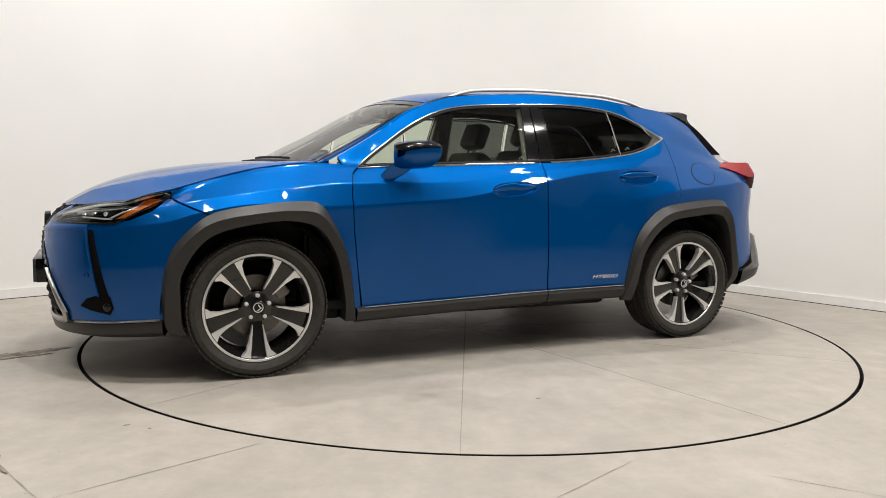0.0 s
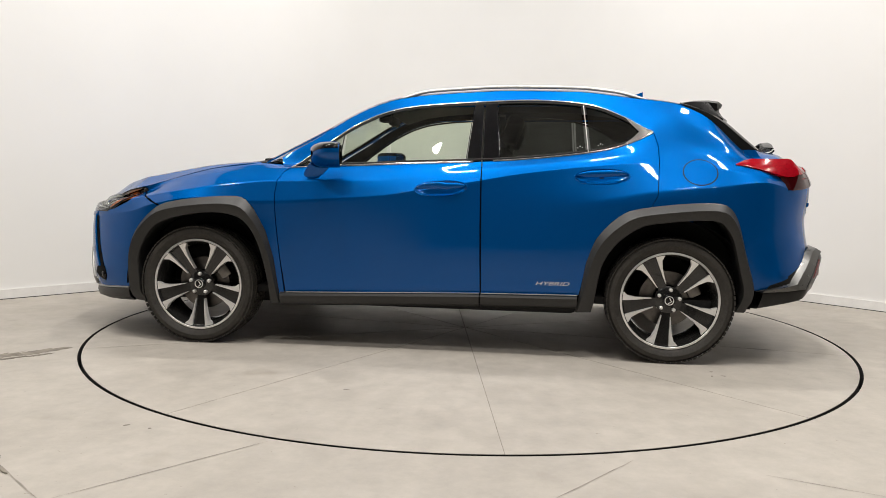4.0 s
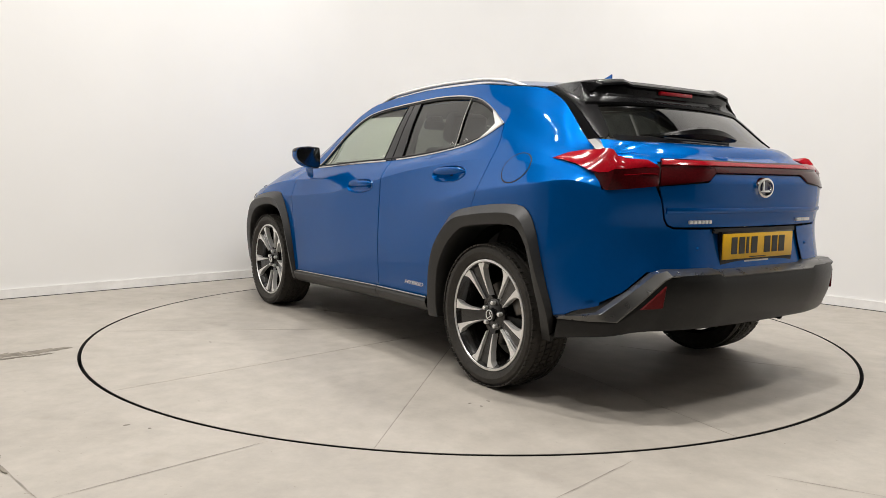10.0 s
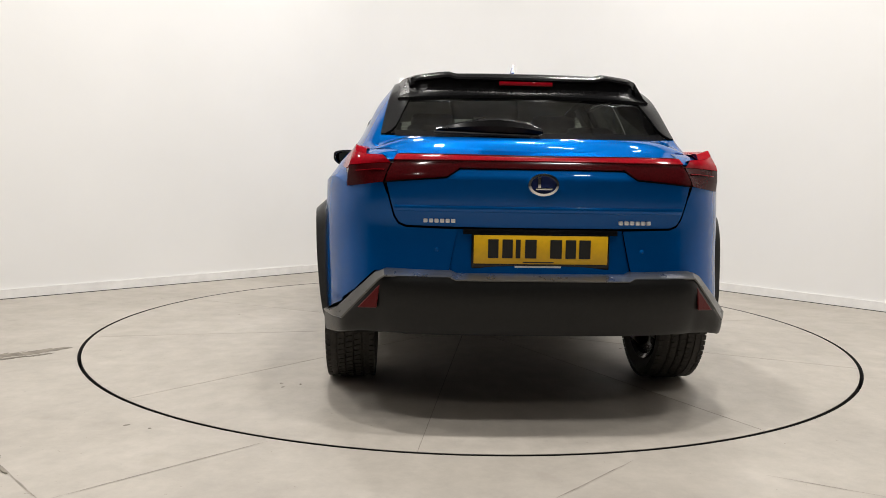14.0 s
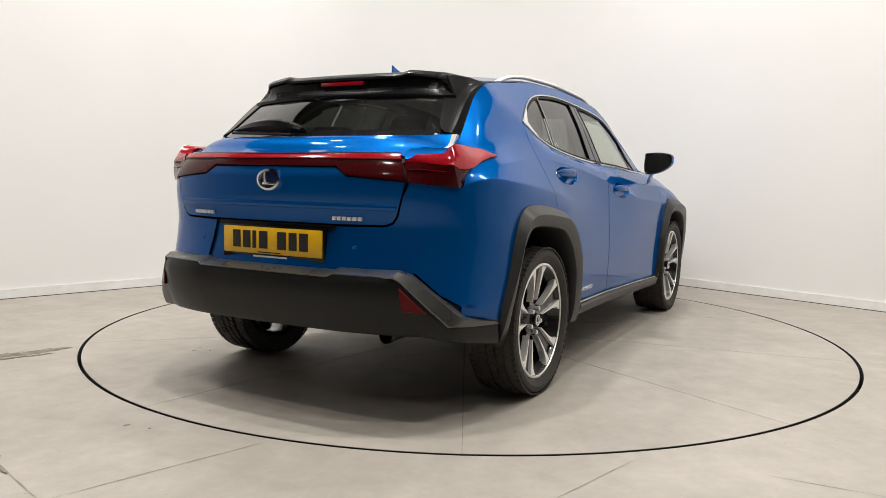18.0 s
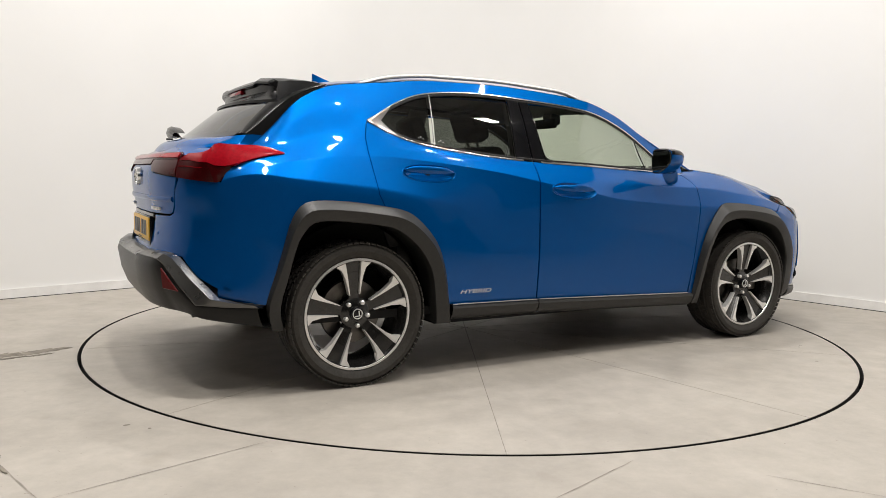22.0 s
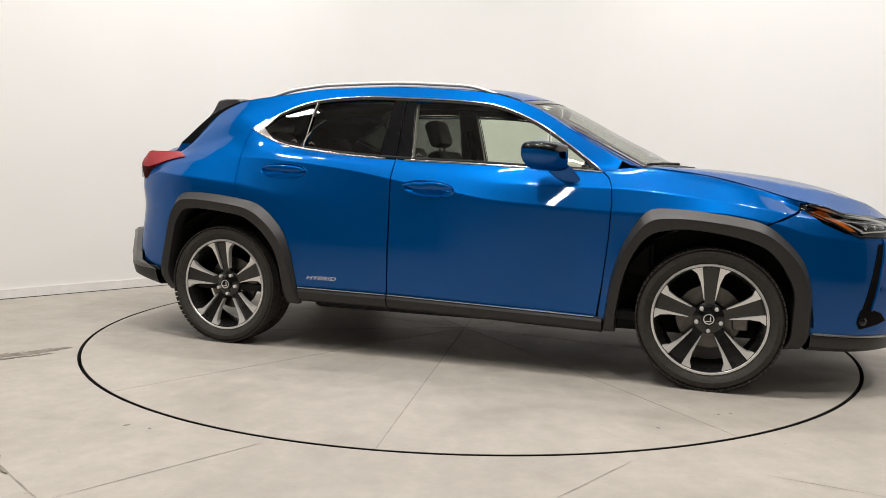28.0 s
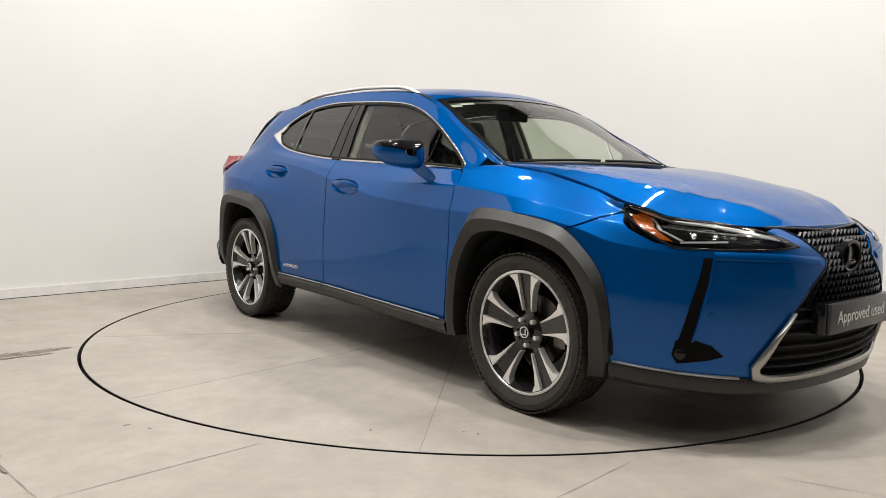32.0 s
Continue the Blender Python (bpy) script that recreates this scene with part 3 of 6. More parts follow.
def loft(name, rows, mat, parent, label="", mirror=False, caps=False):
    """Faces between rows of places."""
    c = len(rows[0])
    verts = [Vector(p) for r in rows for p in r]
    faces = [[i * c + k, (i + 1) * c + k, (i + 1) * c + k + 1, i * c + k + 1] for i in range(len(rows) - 1) for k in range(c - 1)]
    if mirror:
        verts = flat_mirror(verts)
        faces = [f[::-1] for f in faces]
    bm = bmesh.new()
    vs = [bm.verts.new(v) for v in verts]
    for f in faces:
        try:
            bm.faces.new([vs[k] for k in f])
        except ValueError:
            pass
    if caps:
        bmesh.ops.holes_fill(bm, edges=[e for e in bm.edges if e.is_boundary], sides=0)
    bmesh.ops.remove_doubles(bm, verts=bm.verts, dist=1e-5)
    bmesh.ops.recalc_face_normals(bm, faces=bm.faces)
    return part(name, bm, mat, parent, label)


def mirrored(bm):
    bmesh.ops.scale(bm, vec=(1, -1, 1), verts=bm.verts)
    bmesh.ops.reverse_faces(bm, faces=bm.faces)
    return bm


# ---------------------------------------------------------------- top surfaces: screen, roof, rear glass, bonnet
TOP_U = [-1.86, -1.77, -1.53, -1.36, -1.09, -.45, .183, .376, .69, .906, 1.0]
BOW = [-.19, -.17, -.11, -.06, -.03, 0, .06, .085, .15, .19, .20]
RISE = [-.024, -.013, .018, .035, .045, .05, .048, .045, .03, .02, .012]


def top(u, w):
    """Roof skin: u is x at its edge, w goes from -1 to 1 across the car."""
    def at(u, w):
        e = skin(ux(u), 7)[0]
        k = 1 - abs(w) ** 2.2
        return Vector((u + float(pchip(TOP_U, BOW, u)) * k, e.y * w, e.z + float(pchip(TOP_U, RISE, u)) * k))
    p = at(u, w)
    n = (at(u + 0.004, w) - at(u - 0.004, w)).cross(at(u, w + 0.008) - at(u, w - 0.008)).normalized()
    return p, n if n.z > 0 else -n


HOOD_END = uy(0.44, True)


def hood_edge(k):
    return skin(1.0 + (HOOD_END - 1.0) * k, 7)[0]


def bonnet(k, w):
    """Bonnet: k from the screen (0) to the nose (1)."""
    def at(k, w):
        e = hood_edge(min(max(k, 0), 1))
        cx = 1.19 + (2.155 - 1.19) * k
        cz = float(pchip([0, .2, .45, .7, .88, 1.0], [1.052, 1.04, 1.01, .955, .885, .815], k))
        q = 1 - abs(w) ** 2.7
        ridge = 0.017 * max(0.0, 1 - abs(abs(w) - 1.02 + 0.42 * k) / 0.24) ** 1.4 * min(1, 6 * (1 - k) + 0.2) * (1 - min(1, abs(w)) ** 10)
        dip = -0.010 * math.exp(-(w / 0.35) ** 2) * (1 - k)
        return Vector((e.x + (cx - e.x) * q, e.y * w, e.z + (cz - e.z) * q + ridge + dip))
    p = at(k, w)
    n = (at(k + 0.006, w) - at(k - 0.006, w)).cross(at(k, w + 0.008) - at(k, w - 0.008)).normalized()
    return p, n if n.z > 0 else -n


# ---------------------------------------------------------------- the car
CAR = tagged(new("car"), "metallic blue compact crossover car with grey arch cladding on a turntable", "car")

DLO_LOW = [(.795, 1.014), (.639, 1.024), (.394, 1.034), (.079, 1.05), (-.245, 1.063), (-.578, 1.086), (-.921, 1.129), (-1.095, 1.178), (-1.215, 1.235)]
DLO_TOP = [(-1.215, 1.235), (-1.035, 1.336), (-.86, 1.393), (-.583, 1.415), (-.248, 1.402), (.076, 1.378), (.267, 1.341), (.452, 1.258), (.64, 1.131), (.795, 1.014)]
LOW_S, TOP_S = smooth_path(DLO_LOW, 6), smooth_path(DLO_TOP, 6)


def low_z(x):
    return float(np.interp(x, [p[0] for p in LOW_S[::-1]], [p[1] for p in LOW_S[::-1]]))


def top_z(x):
    return float(np.interp(x, [p[0] for p in TOP_S], [p[1] for p in TOP_S]))


ARCH_F = [(1.765, .236), (1.765, .301), (1.750, .485), (1.708, .625), (1.626, .724), (1.545, .786), (1.437, .816), (1.274, .837), (1.093, .848), (1.029, .834), (.981, .785), (.910, .655), (.867, .508), (.838, .300), (.830, .25)]
ARCH_R = [(-.825, .262), (-.834, .31), (-.852, .401), (-.874, .529), (-.920, .657), (-1.001, .753), (-1.084, .811), (-1.205, .838), (-1.379, .859), (-1.540, .864), (-1.614, .839), (-1.666, .757), (-1.715, .592), (-1.74, .425), (-1.745, .29)]
ARCH_F_IN = [(1.69, .225), (1.68, .36), (1.669, .508), (1.581, .650), (1.471, .714), (1.278, .752), (1.138, .753), (1.024, .710), (.939, .563), (.895, .354), (.889, .248)]
ARCH_R_IN = [(-.905, .26), (-.925, .362), (-.955, .524), (-1.026, .638), (-1.127, .719), (-1.231, .752), (-1.516, .775), (-1.605, .725), (-1.653, .621), (-1.68, .45), (-1.69, .29)]


def un(path):
    return [(ux(x), z) for x, z in path]


def gap(poly, d=0.0029):
    """Draws an outline in by d for the shut lines."""
    if area2(poly) < 0:
        poly = poly[::-1]
    out = []
    n = len(poly)
    for i in range(n):
        a, b, c = Vector(poly[i - 1]), Vector(poly[i]), Vector(poly[(i + 1) % n])
        e, f = (b - a), (c - b)
        if e.length < 1e-7 or f.length < 1e-7:
            out.append(tuple(b))
            continue
        m = (Vector((-e.y, e.x)).normalized() + Vector((-f.y, f.x)).normalized())
        m = m.normalized() if m.length > 1e-6 else Vector((-e.y, e.x)).normalized()
        out.append(tuple(b + m * d))
    return out


SIDES = (False, True)
DOOR_F_CUT = [(.80, 1.013), (.832, .985), (.850, .945), (.858, .872), (.850, .709), (.828, .50), (.80, .311)]
DOOR_R_CUT = [(-1.225, 1.226), (-1.244, 1.16), (-1.246, 1.076), (-1.232, .896), (-1.20, .832)]


MIDS = ((.066 - .222) / 2, (-.80 - 1.088) / 2)
HANDLES = ((.066, -.222, .905, .923), (-.80, -1.088, .988, .997))


def almond(x0, x1, z0, z1, r=1.0):
    """Outline of a handle's cup."""
    xc, zc, L = (x0 + x1) / 2, (z0 + z1) / 2, (x0 - x1) / 2
    out = []
    for i in range(28):
        a = 2 * math.pi * i / 28
        c, q = math.cos(a), math.sin(a)
        x = xc + L * r * (abs(c) ** .8) * (1 if c > 0 else -1)
        out.append((x, zc + (z1 - z0) / (x1 - x0) * (x - xc) + .041 * r * q))
    return out


def build_skin():
    lowf = [p for p in LOW_S if p[0] >= -.295]
    lowr = [p for p in LOW_S if p[0] <= -.295]
    arch_r = [p for p in ARCH_R if p[0] > -1.2]
    for m in SIDES:
        side = "off-side" if m else "near-side"
        # doors
        cut = split_round(gap(lowf[:1] + DOOR_F_CUT[1:] + [(.4, .323), (-.2, .341), (-.305, .343), (-.297, .7), (-.2935, low_z(-.2935))] + lowf[::-1][:-1]), almond(*HANDLES[0]), MIDS[0])
        front = skin_panel("front_door", cut[0], PAINT, CAR, mirror=m, seam=MIDS[0])
        skin_panel("door_skin", cut[1], PAINT, front, mirror=m, seam=MIDS[0])
        cut = split_round(gap([(-.2965, low_z(-.297)), (-.301, .7), (-.309, .343), (-.84, .352)] + arch_r[2:] + DOOR_R_CUT[::-1] + lowr[::-1]), almond(*HANDLES[1]), MIDS[1])
        rear = skin_panel("rear_door", cut[0], PAINT, CAR, mirror=m, seam=MIDS[1])
        skin_panel("door_skin", cut[1], PAINT, rear, mirror=m, seam=MIDS[1])
        # fender, quarter and roof frame
        fend = [(.80, 1.018), (.88, 1.036), (1.0, 1.04), (1.3, 1.004), (ux(1.57), .943), (ux(1.742), .888), (ux(1.73), .857), (ux(1.545), .786)]
        fend += [(ux(x), z) for x, z in ARCH_F[6:-1]] + [(.806, .300), (.806, .311)] + DOOR_F_CUT[::-1][1:]
        skin_panel("front_fender", gap(fend), PAINT, CAR, mirror=m)
        quarter = DOOR_R_CUT[:1] + DOOR_R_CUT[1:] + [(-1.205, .838)] + un(ARCH_R[8:13]) + [(ux(-1.742), .408), (ux(-1.93), .43), (ux(-1.945), .93), (ux(-1.935), .94), (ux(-1.912), .985), (ux(-1.872), 1.017), (ux(-1.77), 1.046), (ux(-1.675), 1.067), (ux(-1.70), 1.083), (ux(-1.83), 1.090)]
        edge = [(ux(x), skin(ux(x), 7)[0].z) for x in np.linspace(-1.83, .88, 70)]
        frame_low = [(.86, 1.028), (.795, 1.018)] + TOP_S[::-1][1:]
        q = quarter + [(u, z - 0.0006) for u, z in edge] + frame_low
        sp = skin_panel("side_frame", gap(q, 0.0015), PAINT, CAR, mirror=m)
        # window glass and trims
        fq = [p for p in LOW_S if p[0] > .53] + [(.525, low_z(.525)), (.515, top_z(.515))] + [p for p in TOP_S if p[0] > .52]
        skin_panel("quarter_light", gap(fq, .012), CLEAR, front, "clear front quarter light", off=-.006, thick=.004, mirror=m)
        fw = [(.515, low_z(.515))] + [p for p in LOW_S if -.2 < p[0] < .51] + [(-.205, low_z(-.205)), (-.238, top_z(-.238))] + [p for p in TOP_S if -.23 < p[0] < .5] + [(.505, top_z(.505))]
        skin_panel("window", gap(fw, .010), CLEAR, front, "clear side window", off=-.006, thick=.004, mirror=m)
        rw = [(-.392, low_z(-.392))] + [p for p in LOW_S if -.86 < p[0] < -.40] + [(-.866, low_z(-.866)), (-.838, top_z(-.838))] + [p for p in TOP_S if -.83 < p[0] < -.37] + [(-.362, top_z(-.362))]
        skin_panel("window", gap(rw, .010), TINT, rear, "dark privacy glass window", off=-.006, thick=.004, mirror=m)
        rq = [(-.878, low_z(-.878))] + [p for p in LOW_S if p[0] < -.89] + [p for p in TOP_S if p[0] < -.86][1:] + [(-.850, top_z(-.850))]
        skin_panel("quarter_light", gap(rq, .014), TINT, rear, "dark privacy glass quarter light", off=-.006, thick=.004, mirror=m)
        bpf = [(-.206, low_z(-.206)), (-.291, low_z(-.291)), (-.291, top_z(-.291)), (-.24, top_z(-.24))]
        bpr = [(-.296, low_z(-.296)), (-.393, low_z(-.393)), (-.363, top_z(-.363)), (-.296, top_z(-.296))]
        skin_panel("pillar_cover", gap(bpf, .004), BLACK, front, "gloss black pillar cover", off=.001, mirror=m)
        skin_panel("pillar_cover", gap(bpr, .004), BLACK, rear, "gloss black pillar cover", off=.001, mirror=m)
        for par, x0, x1, mt in ((front, .522, .510, BLACK), (rear, -.872, -.844, SATIN), (rear, -.394, -.364, BLACK), (front, -.205, -.237, BLACK)):
            a, b = (x0, low_z(x0) + .006), (x1, top_z(x1) - .006)
            bead("window_divider", dense([a, b], .04, False), skin_path, .005, .004, mt, par, mirror=m)
        bead("window_trim", [p for p in LOW_S if p[0] > -.292][::1], skin_path, .0105, .006, BRIGHT, front, "chrome window trim", mirror=m)
        bead("window_trim", [p for p in LOW_S if p[0] < -.30], skin_path, .0105, .006, BRIGHT, rear, "chrome window trim", mirror=m)
        bead("window_surround", TOP_S, skin_path, .009, .006, BRIGHT, sp, "chrome window surround", mirror=m)
        # black seal inside the surround
        for pth in (TOP_S,):
            inner = [(x, z - .012) for x, z in pth if -1.17 < x < .76]
            bead("window_seal", inner, skin_path, .012, .003, MATT, sp, mirror=m)
        inner = [(x, z + .012) for x, z in LOW_S if -1.15 < x < .74]
        bead("window_seal", inner, skin_path, .010, .003, MATT, sp, mirror=m)
        # the corner of trim behind the rear quarter light
        skin_panel("trim_corner", [(-1.065, 1.172), (-1.16, 1.205), (-1.222, 1.238), (-1.16, 1.272), (-1.075, 1.312), (-1.10, 1.285), (-1.145, 1.240), (-1.11, 1.205)], CHROME, rear, "chrome corner of the window trim", off=.004, mirror=m)
        # etched marks at the foot of the panes
        for par, x, zz in ((rear, -.815, .035), (rear, -.925, .032), (front, -.16, .03)):
            for k in range(3):
                a0 = x - .012 * k
                p, n = skin(a0, v_at(a0, low_z(a0) + zz + .006 * (k % 2)))
                bm = bmesh.new()
                box(bm, (a0 - .003, p.y - .0035, p.z - .002), (a0 + .002, p.y - .002, p.z + .002 + .002 * (k == 1)))
                part("glass_mark", mirrored(bm) if m else bm, WHITE, par, "small pale etched mark", smooth=False)
        # handles
        for par, hd in ((front, HANDLES[0]), (rear, HANDLES[1])):
            build_handle(par, *hd, m)
        # sill and cladding
        build_sill(m)
        for outer, inn in ((ARCH_F, ARCH_F_IN), (ARCH_R, ARCH_R_IN)):
            build_arch(outer, inn, m)
        build_badge(rear, m)
        # dark inner skin behind the shut lines
        inner = [(.86, .32), (.87, .9), (.84, 1.0), (.4, 1.02), (-.3, 1.05), (-.9, 1.1), (-1.18, 1.19), (-1.26, 1.10), (-1.26, .87), (-1.0, .80), (-.87, .6), (-.83, .33)]
        skin_panel("inner_panel", inner, MATT, CAR, off=-.022, thick=0, mirror=m)
        inner = [(.80, .84), (.82, 1.01), (1.0, 1.02), (1.3, .985), (ux(1.7), .885), (ux(1.62), .80), (ux(1.4), .84), (1.05, .87)]
        skin_panel("inner_panel", inner, MATT, CAR, off=-.022, thick=0, mirror=m)
    flap = [(-1.457 + .090 * math.cos(a), 1.024 + .067 * math.sin(a)) for a in np.linspace(0, 2 * math.pi, 40)[:-1]]
    bead("fuel_flap_gap", [(ux(x), z) for x, z in flap], skin_path, .007, .0012, MATT, CAR, "thin dark gap round the fuel flap", closed=True)
    skin_panel("fuel_flap", [(ux(.966 * (x + 1.457) - 1.457), .966 * (z - 1.024) + 1.024) for x, z in flap], PAINT, CAR, "round blue fuel filler flap", off=.0018, thick=.003)


def build_handle(par, x0, x1, z0, z1, m):
    xc, zc, L = (x0 + x1) / 2, (z0 + z1) / 2, (x0 - x1) / 2
    slope = (z1 - z0) / (x1 - x0)
    # dished cup behind the handle
    rows = []
    for r, dep in ((1.03, .0), (1.0, .0028), (.97, .001), (.93, -.006), (.8, -.016), (.5, -.0195), (.1, -.0195)):
        row = []
        for x, z in almond(x0, x1, z0, z1, r):
            p, n = skin(x, v_at(x, z))
            row.append(p + n * dep)
        rows.append(row + row[:1])
    loft("handle_cup", rows, PAINT, par, mirror=m)
    # the pull: a flat grip bowed outwards
    rows = []
    for i in range(25):
        t = -1 + 2 * i / 24
        x = xc + L * .93 * t
        z = zc + .010 + slope * (x - xc)
        p, n = skin(x, v_at(x, z))
        out = .020 * (1 - t ** 4) - .004
        hh = .019 * max(.05, 1 - abs(t) ** 3.0) ** .6
        row = []
        for k in range(17):
            a = 2 * math.pi * k / 16
            row.append(p + n * (out + .010 * math.cos(a) * (1 if math.cos(a) > 0 else .5)) + Vector((0, 0, hh * math.sin(a))))
        rows.append(row)
    loft("handle", rows, PAINT, par, "blue pull handle", mirror=m, caps=True)


def build_sill(m):
    sill = None
    for x0, x1 in ((.83, -.300), (-.306, -.83)):
        rows = []
        for x in np.linspace(x0, x1, 18):
            zt = float(np.interp(x, [-.86, -.2, .4, .83], [.352, .341, .323, .311]))
            p, n = skin(x, v_at(x, zt))
            y = p.y
            rows.append([Vector((x, y - .01, zt + .004)), Vector((x, y + .016, zt - .006)), Vector((x, y + .022, zt - .018)), Vector((x, y + .012, zt - .045)), Vector((x, y - .002, zt - .065)), Vector((x, y - .03, zt - .078)), Vector((x, y - .2, zt - .085))])
        ob = loft("sill" if sill is None else "sill_end", rows, CLAD, sill or CAR, "dark grey plastic sill" if sill is None else "", mirror=m)
        sill = sill or ob
    for a, b in (((.79, .313), (-.298, .345)), ((-.312, .345), (-.83, .354))):
        bead("sill_trim", dense([a, b], .08, False), lambda q: [(p + Vector((0, .010, .002)), n) for p, n in skin_path(q)], .008, .007, BRIGHT, sill, "thin bright strip along the door foot", mirror=m)


def resample(path, n):
    p = np.array(path)
    s = np.concatenate([[0], np.cumsum(np.hypot(*np.diff(p, axis=0).T))])
    q = np.linspace(0, s[-1], n)
    return list(zip(np.interp(q, s, p[:, 0]), np.interp(q, s, p[:, 1])))


def build_arch(outer, inn, m):
    n = 56
    o, i = resample(smooth_path(outer, 4), n), resample(smooth_path(inn, 4), n)
    rows = []
    for k in range(n):
        (xo, zo), (xi, zi) = o[k], i[k]
        po, no = skin(ux(xo), v_at(ux(xo), zo))
        pi_, ni = skin(ux(xi), v_at(ux(xi), zi))
        t = .10 + .36 * max(0.0, math.sin(math.pi * k / (n - 1))) ** .7
        xm, zm = xo + (xi - xo) * t, zo + (zi - zo) * t
        pm, nm = skin(ux(xm), v_at(ux(xm), zm))
        w = max(0.0, math.sin(math.pi * k / (n - 1))) ** .6
        f = .014 + .033 * w
        rows.append([po - no * .008, po + no * .006, pm + nm * f, pm + nm * f + (pi_ - pm) * .04, pi_ + ni * (.010 + .014 * w), pi_ + ni * (.004 + .013 * w) + (pi_ - pm) * .05, Vector((pi_.x, pi_.y - .05, pi_.z)), Vector((pi_.x, pi_.y - .14, pi_.z))])
    loft("arch_cladding", rows, CLAD, CAR, "dark grey plastic wheel arch cladding", mirror=m)


def build_badge(par, m):
    """The word on the rear door's foot."""
    cu = bpy.data.curves.new("badge", "FONT")
    cu.body, cu.size, cu.extrude, cu.shear, cu.align_x = "HYBRID", .046, .0014, .3, "CENTER"
    tmp = bpy.data.objects.new("badge", cu)
    me = bpy.data.meshes.new_from_object(tmp)
    bpy.data.objects.remove(tmp)
    w = max(v.co.x for v in me.vertices) - min(v.co.x for v in me.vertices)
    x, z = -.694, .402
    p, n = skin(x, v_at(x, z))
    for v in me.vertices:
        v.co.x *= .182 / w
        v.co.y *= .62
    me.materials.clear()
    me.materials.append(ALLOY)
    ob = new("badge_lettering", me)
    tagged(ob, "small chrome lettering that reads HYBRID")
    ob.parent = par
    if m:
        ob.matrix_basis = Matrix(((1, 0, 0, x), (0, 0, -1, -p.y - .003), (0, 1, 0, z), (0, 0, 0, 1)))
    else:
        ob.matrix_basis = Matrix(((-1, 0, 0, x), (0, 0, 1, p.y + .003), (0, 1, 0, z), (0, 0, 0, 1)))


def build_top():
    def strip(u0, u1, w=1.0, n=12):
        return [(u0, -w), (u1, -w)] + [(u1, -w + 2 * w * i / n) for i in range(1, n)] + [(u1, w), (u0, w)] + [(u0, w - 2 * w * i / n) for i in range(1, n)]
    roof = sheet("roof", strip(-1.385, .335), top, (.05, .1), PAINT, CAR, thick=.01)
    screen = sheet("windscreen", strip(.345, .965, .955), top, (.04, .1), SCREEN, CAR, "clear raked windscreen", off=-.004, thick=.004)
    for s in (-1, 1):
        sheet("screen_border", [(.345, s * .955), (.345, s * .90), (.965, s * .90), (.965, s * .955)], top, (.05, .1), BLACK, screen, "black screen border", off=-.001, thick=.002)
        sheet("roof_ditch", [(-1.38, s * .985), (-1.38, s * .955), (.33, s * .955), (.33, s * .985)], top, (.05, .1), MATT, roof, off=.0015, thick=0)
    sheet("screen_border", strip(.345, .385, .9), top, (.05, .1), BLACK, screen, "black screen border", off=-.001, thick=.002)
    sheet("scuttle", strip(.95, 1.02, .96), top, (.05, .1), MATT, CAR, "black plastic scuttle panel", off=.002, thick=.01)
    for s in (-1, 1):
        sheet("windscreen_pillar", [(.335, s * .957), (.335, s * 1.0), (.965, s * 1.0), (.965, s * .957)], top, (.04, .05), PAINT, CAR, thick=.006)
    sheet("bonnet", [(0.0 + k / 20, -.995) for k in range(21)] + [(1, -.995 + 1.99 * k / 20) for k in range(1, 20)] + [(1 - k / 20, .995) for k in range(21)] + [(0, .995 - 1.99 * k / 20) for k in range(1, 20)], bonnet, (.03, .035), PAINT, CAR, thick=.015)
    # two pale labels behind the top of the screen
    for u0, u1, w0, w1 in ((.412, .436, -.895, -.79), (.400, .420, -.785, -.66)):
        sheet("screen_label", [(u0, w0), (u1, w0), (u1, w1), (u0, w1)], top, (.05, .1), WHITE, screen, "small white label behind the screen", off=-.010, thick=.001)
    # wipers at the foot of the screen
    for y0, y1, x0 in ((.42, -.12, .0), (-.16, -.58, .0)):
        bm = bmesh.new()
        pts = []
        for i in range(9):
            t = i / 8
            y = y0 + (y1 - y0) * t
            e = skin(.93, 7)[0]
            p, n = top(.942 - .01 * math.sin(t * 3), y / e.y)
            pts.append(p + n * .007)
        tube(bm, pts, .007, 6)
        part("wiper", bm, MATT, screen, "black windscreen wiper")


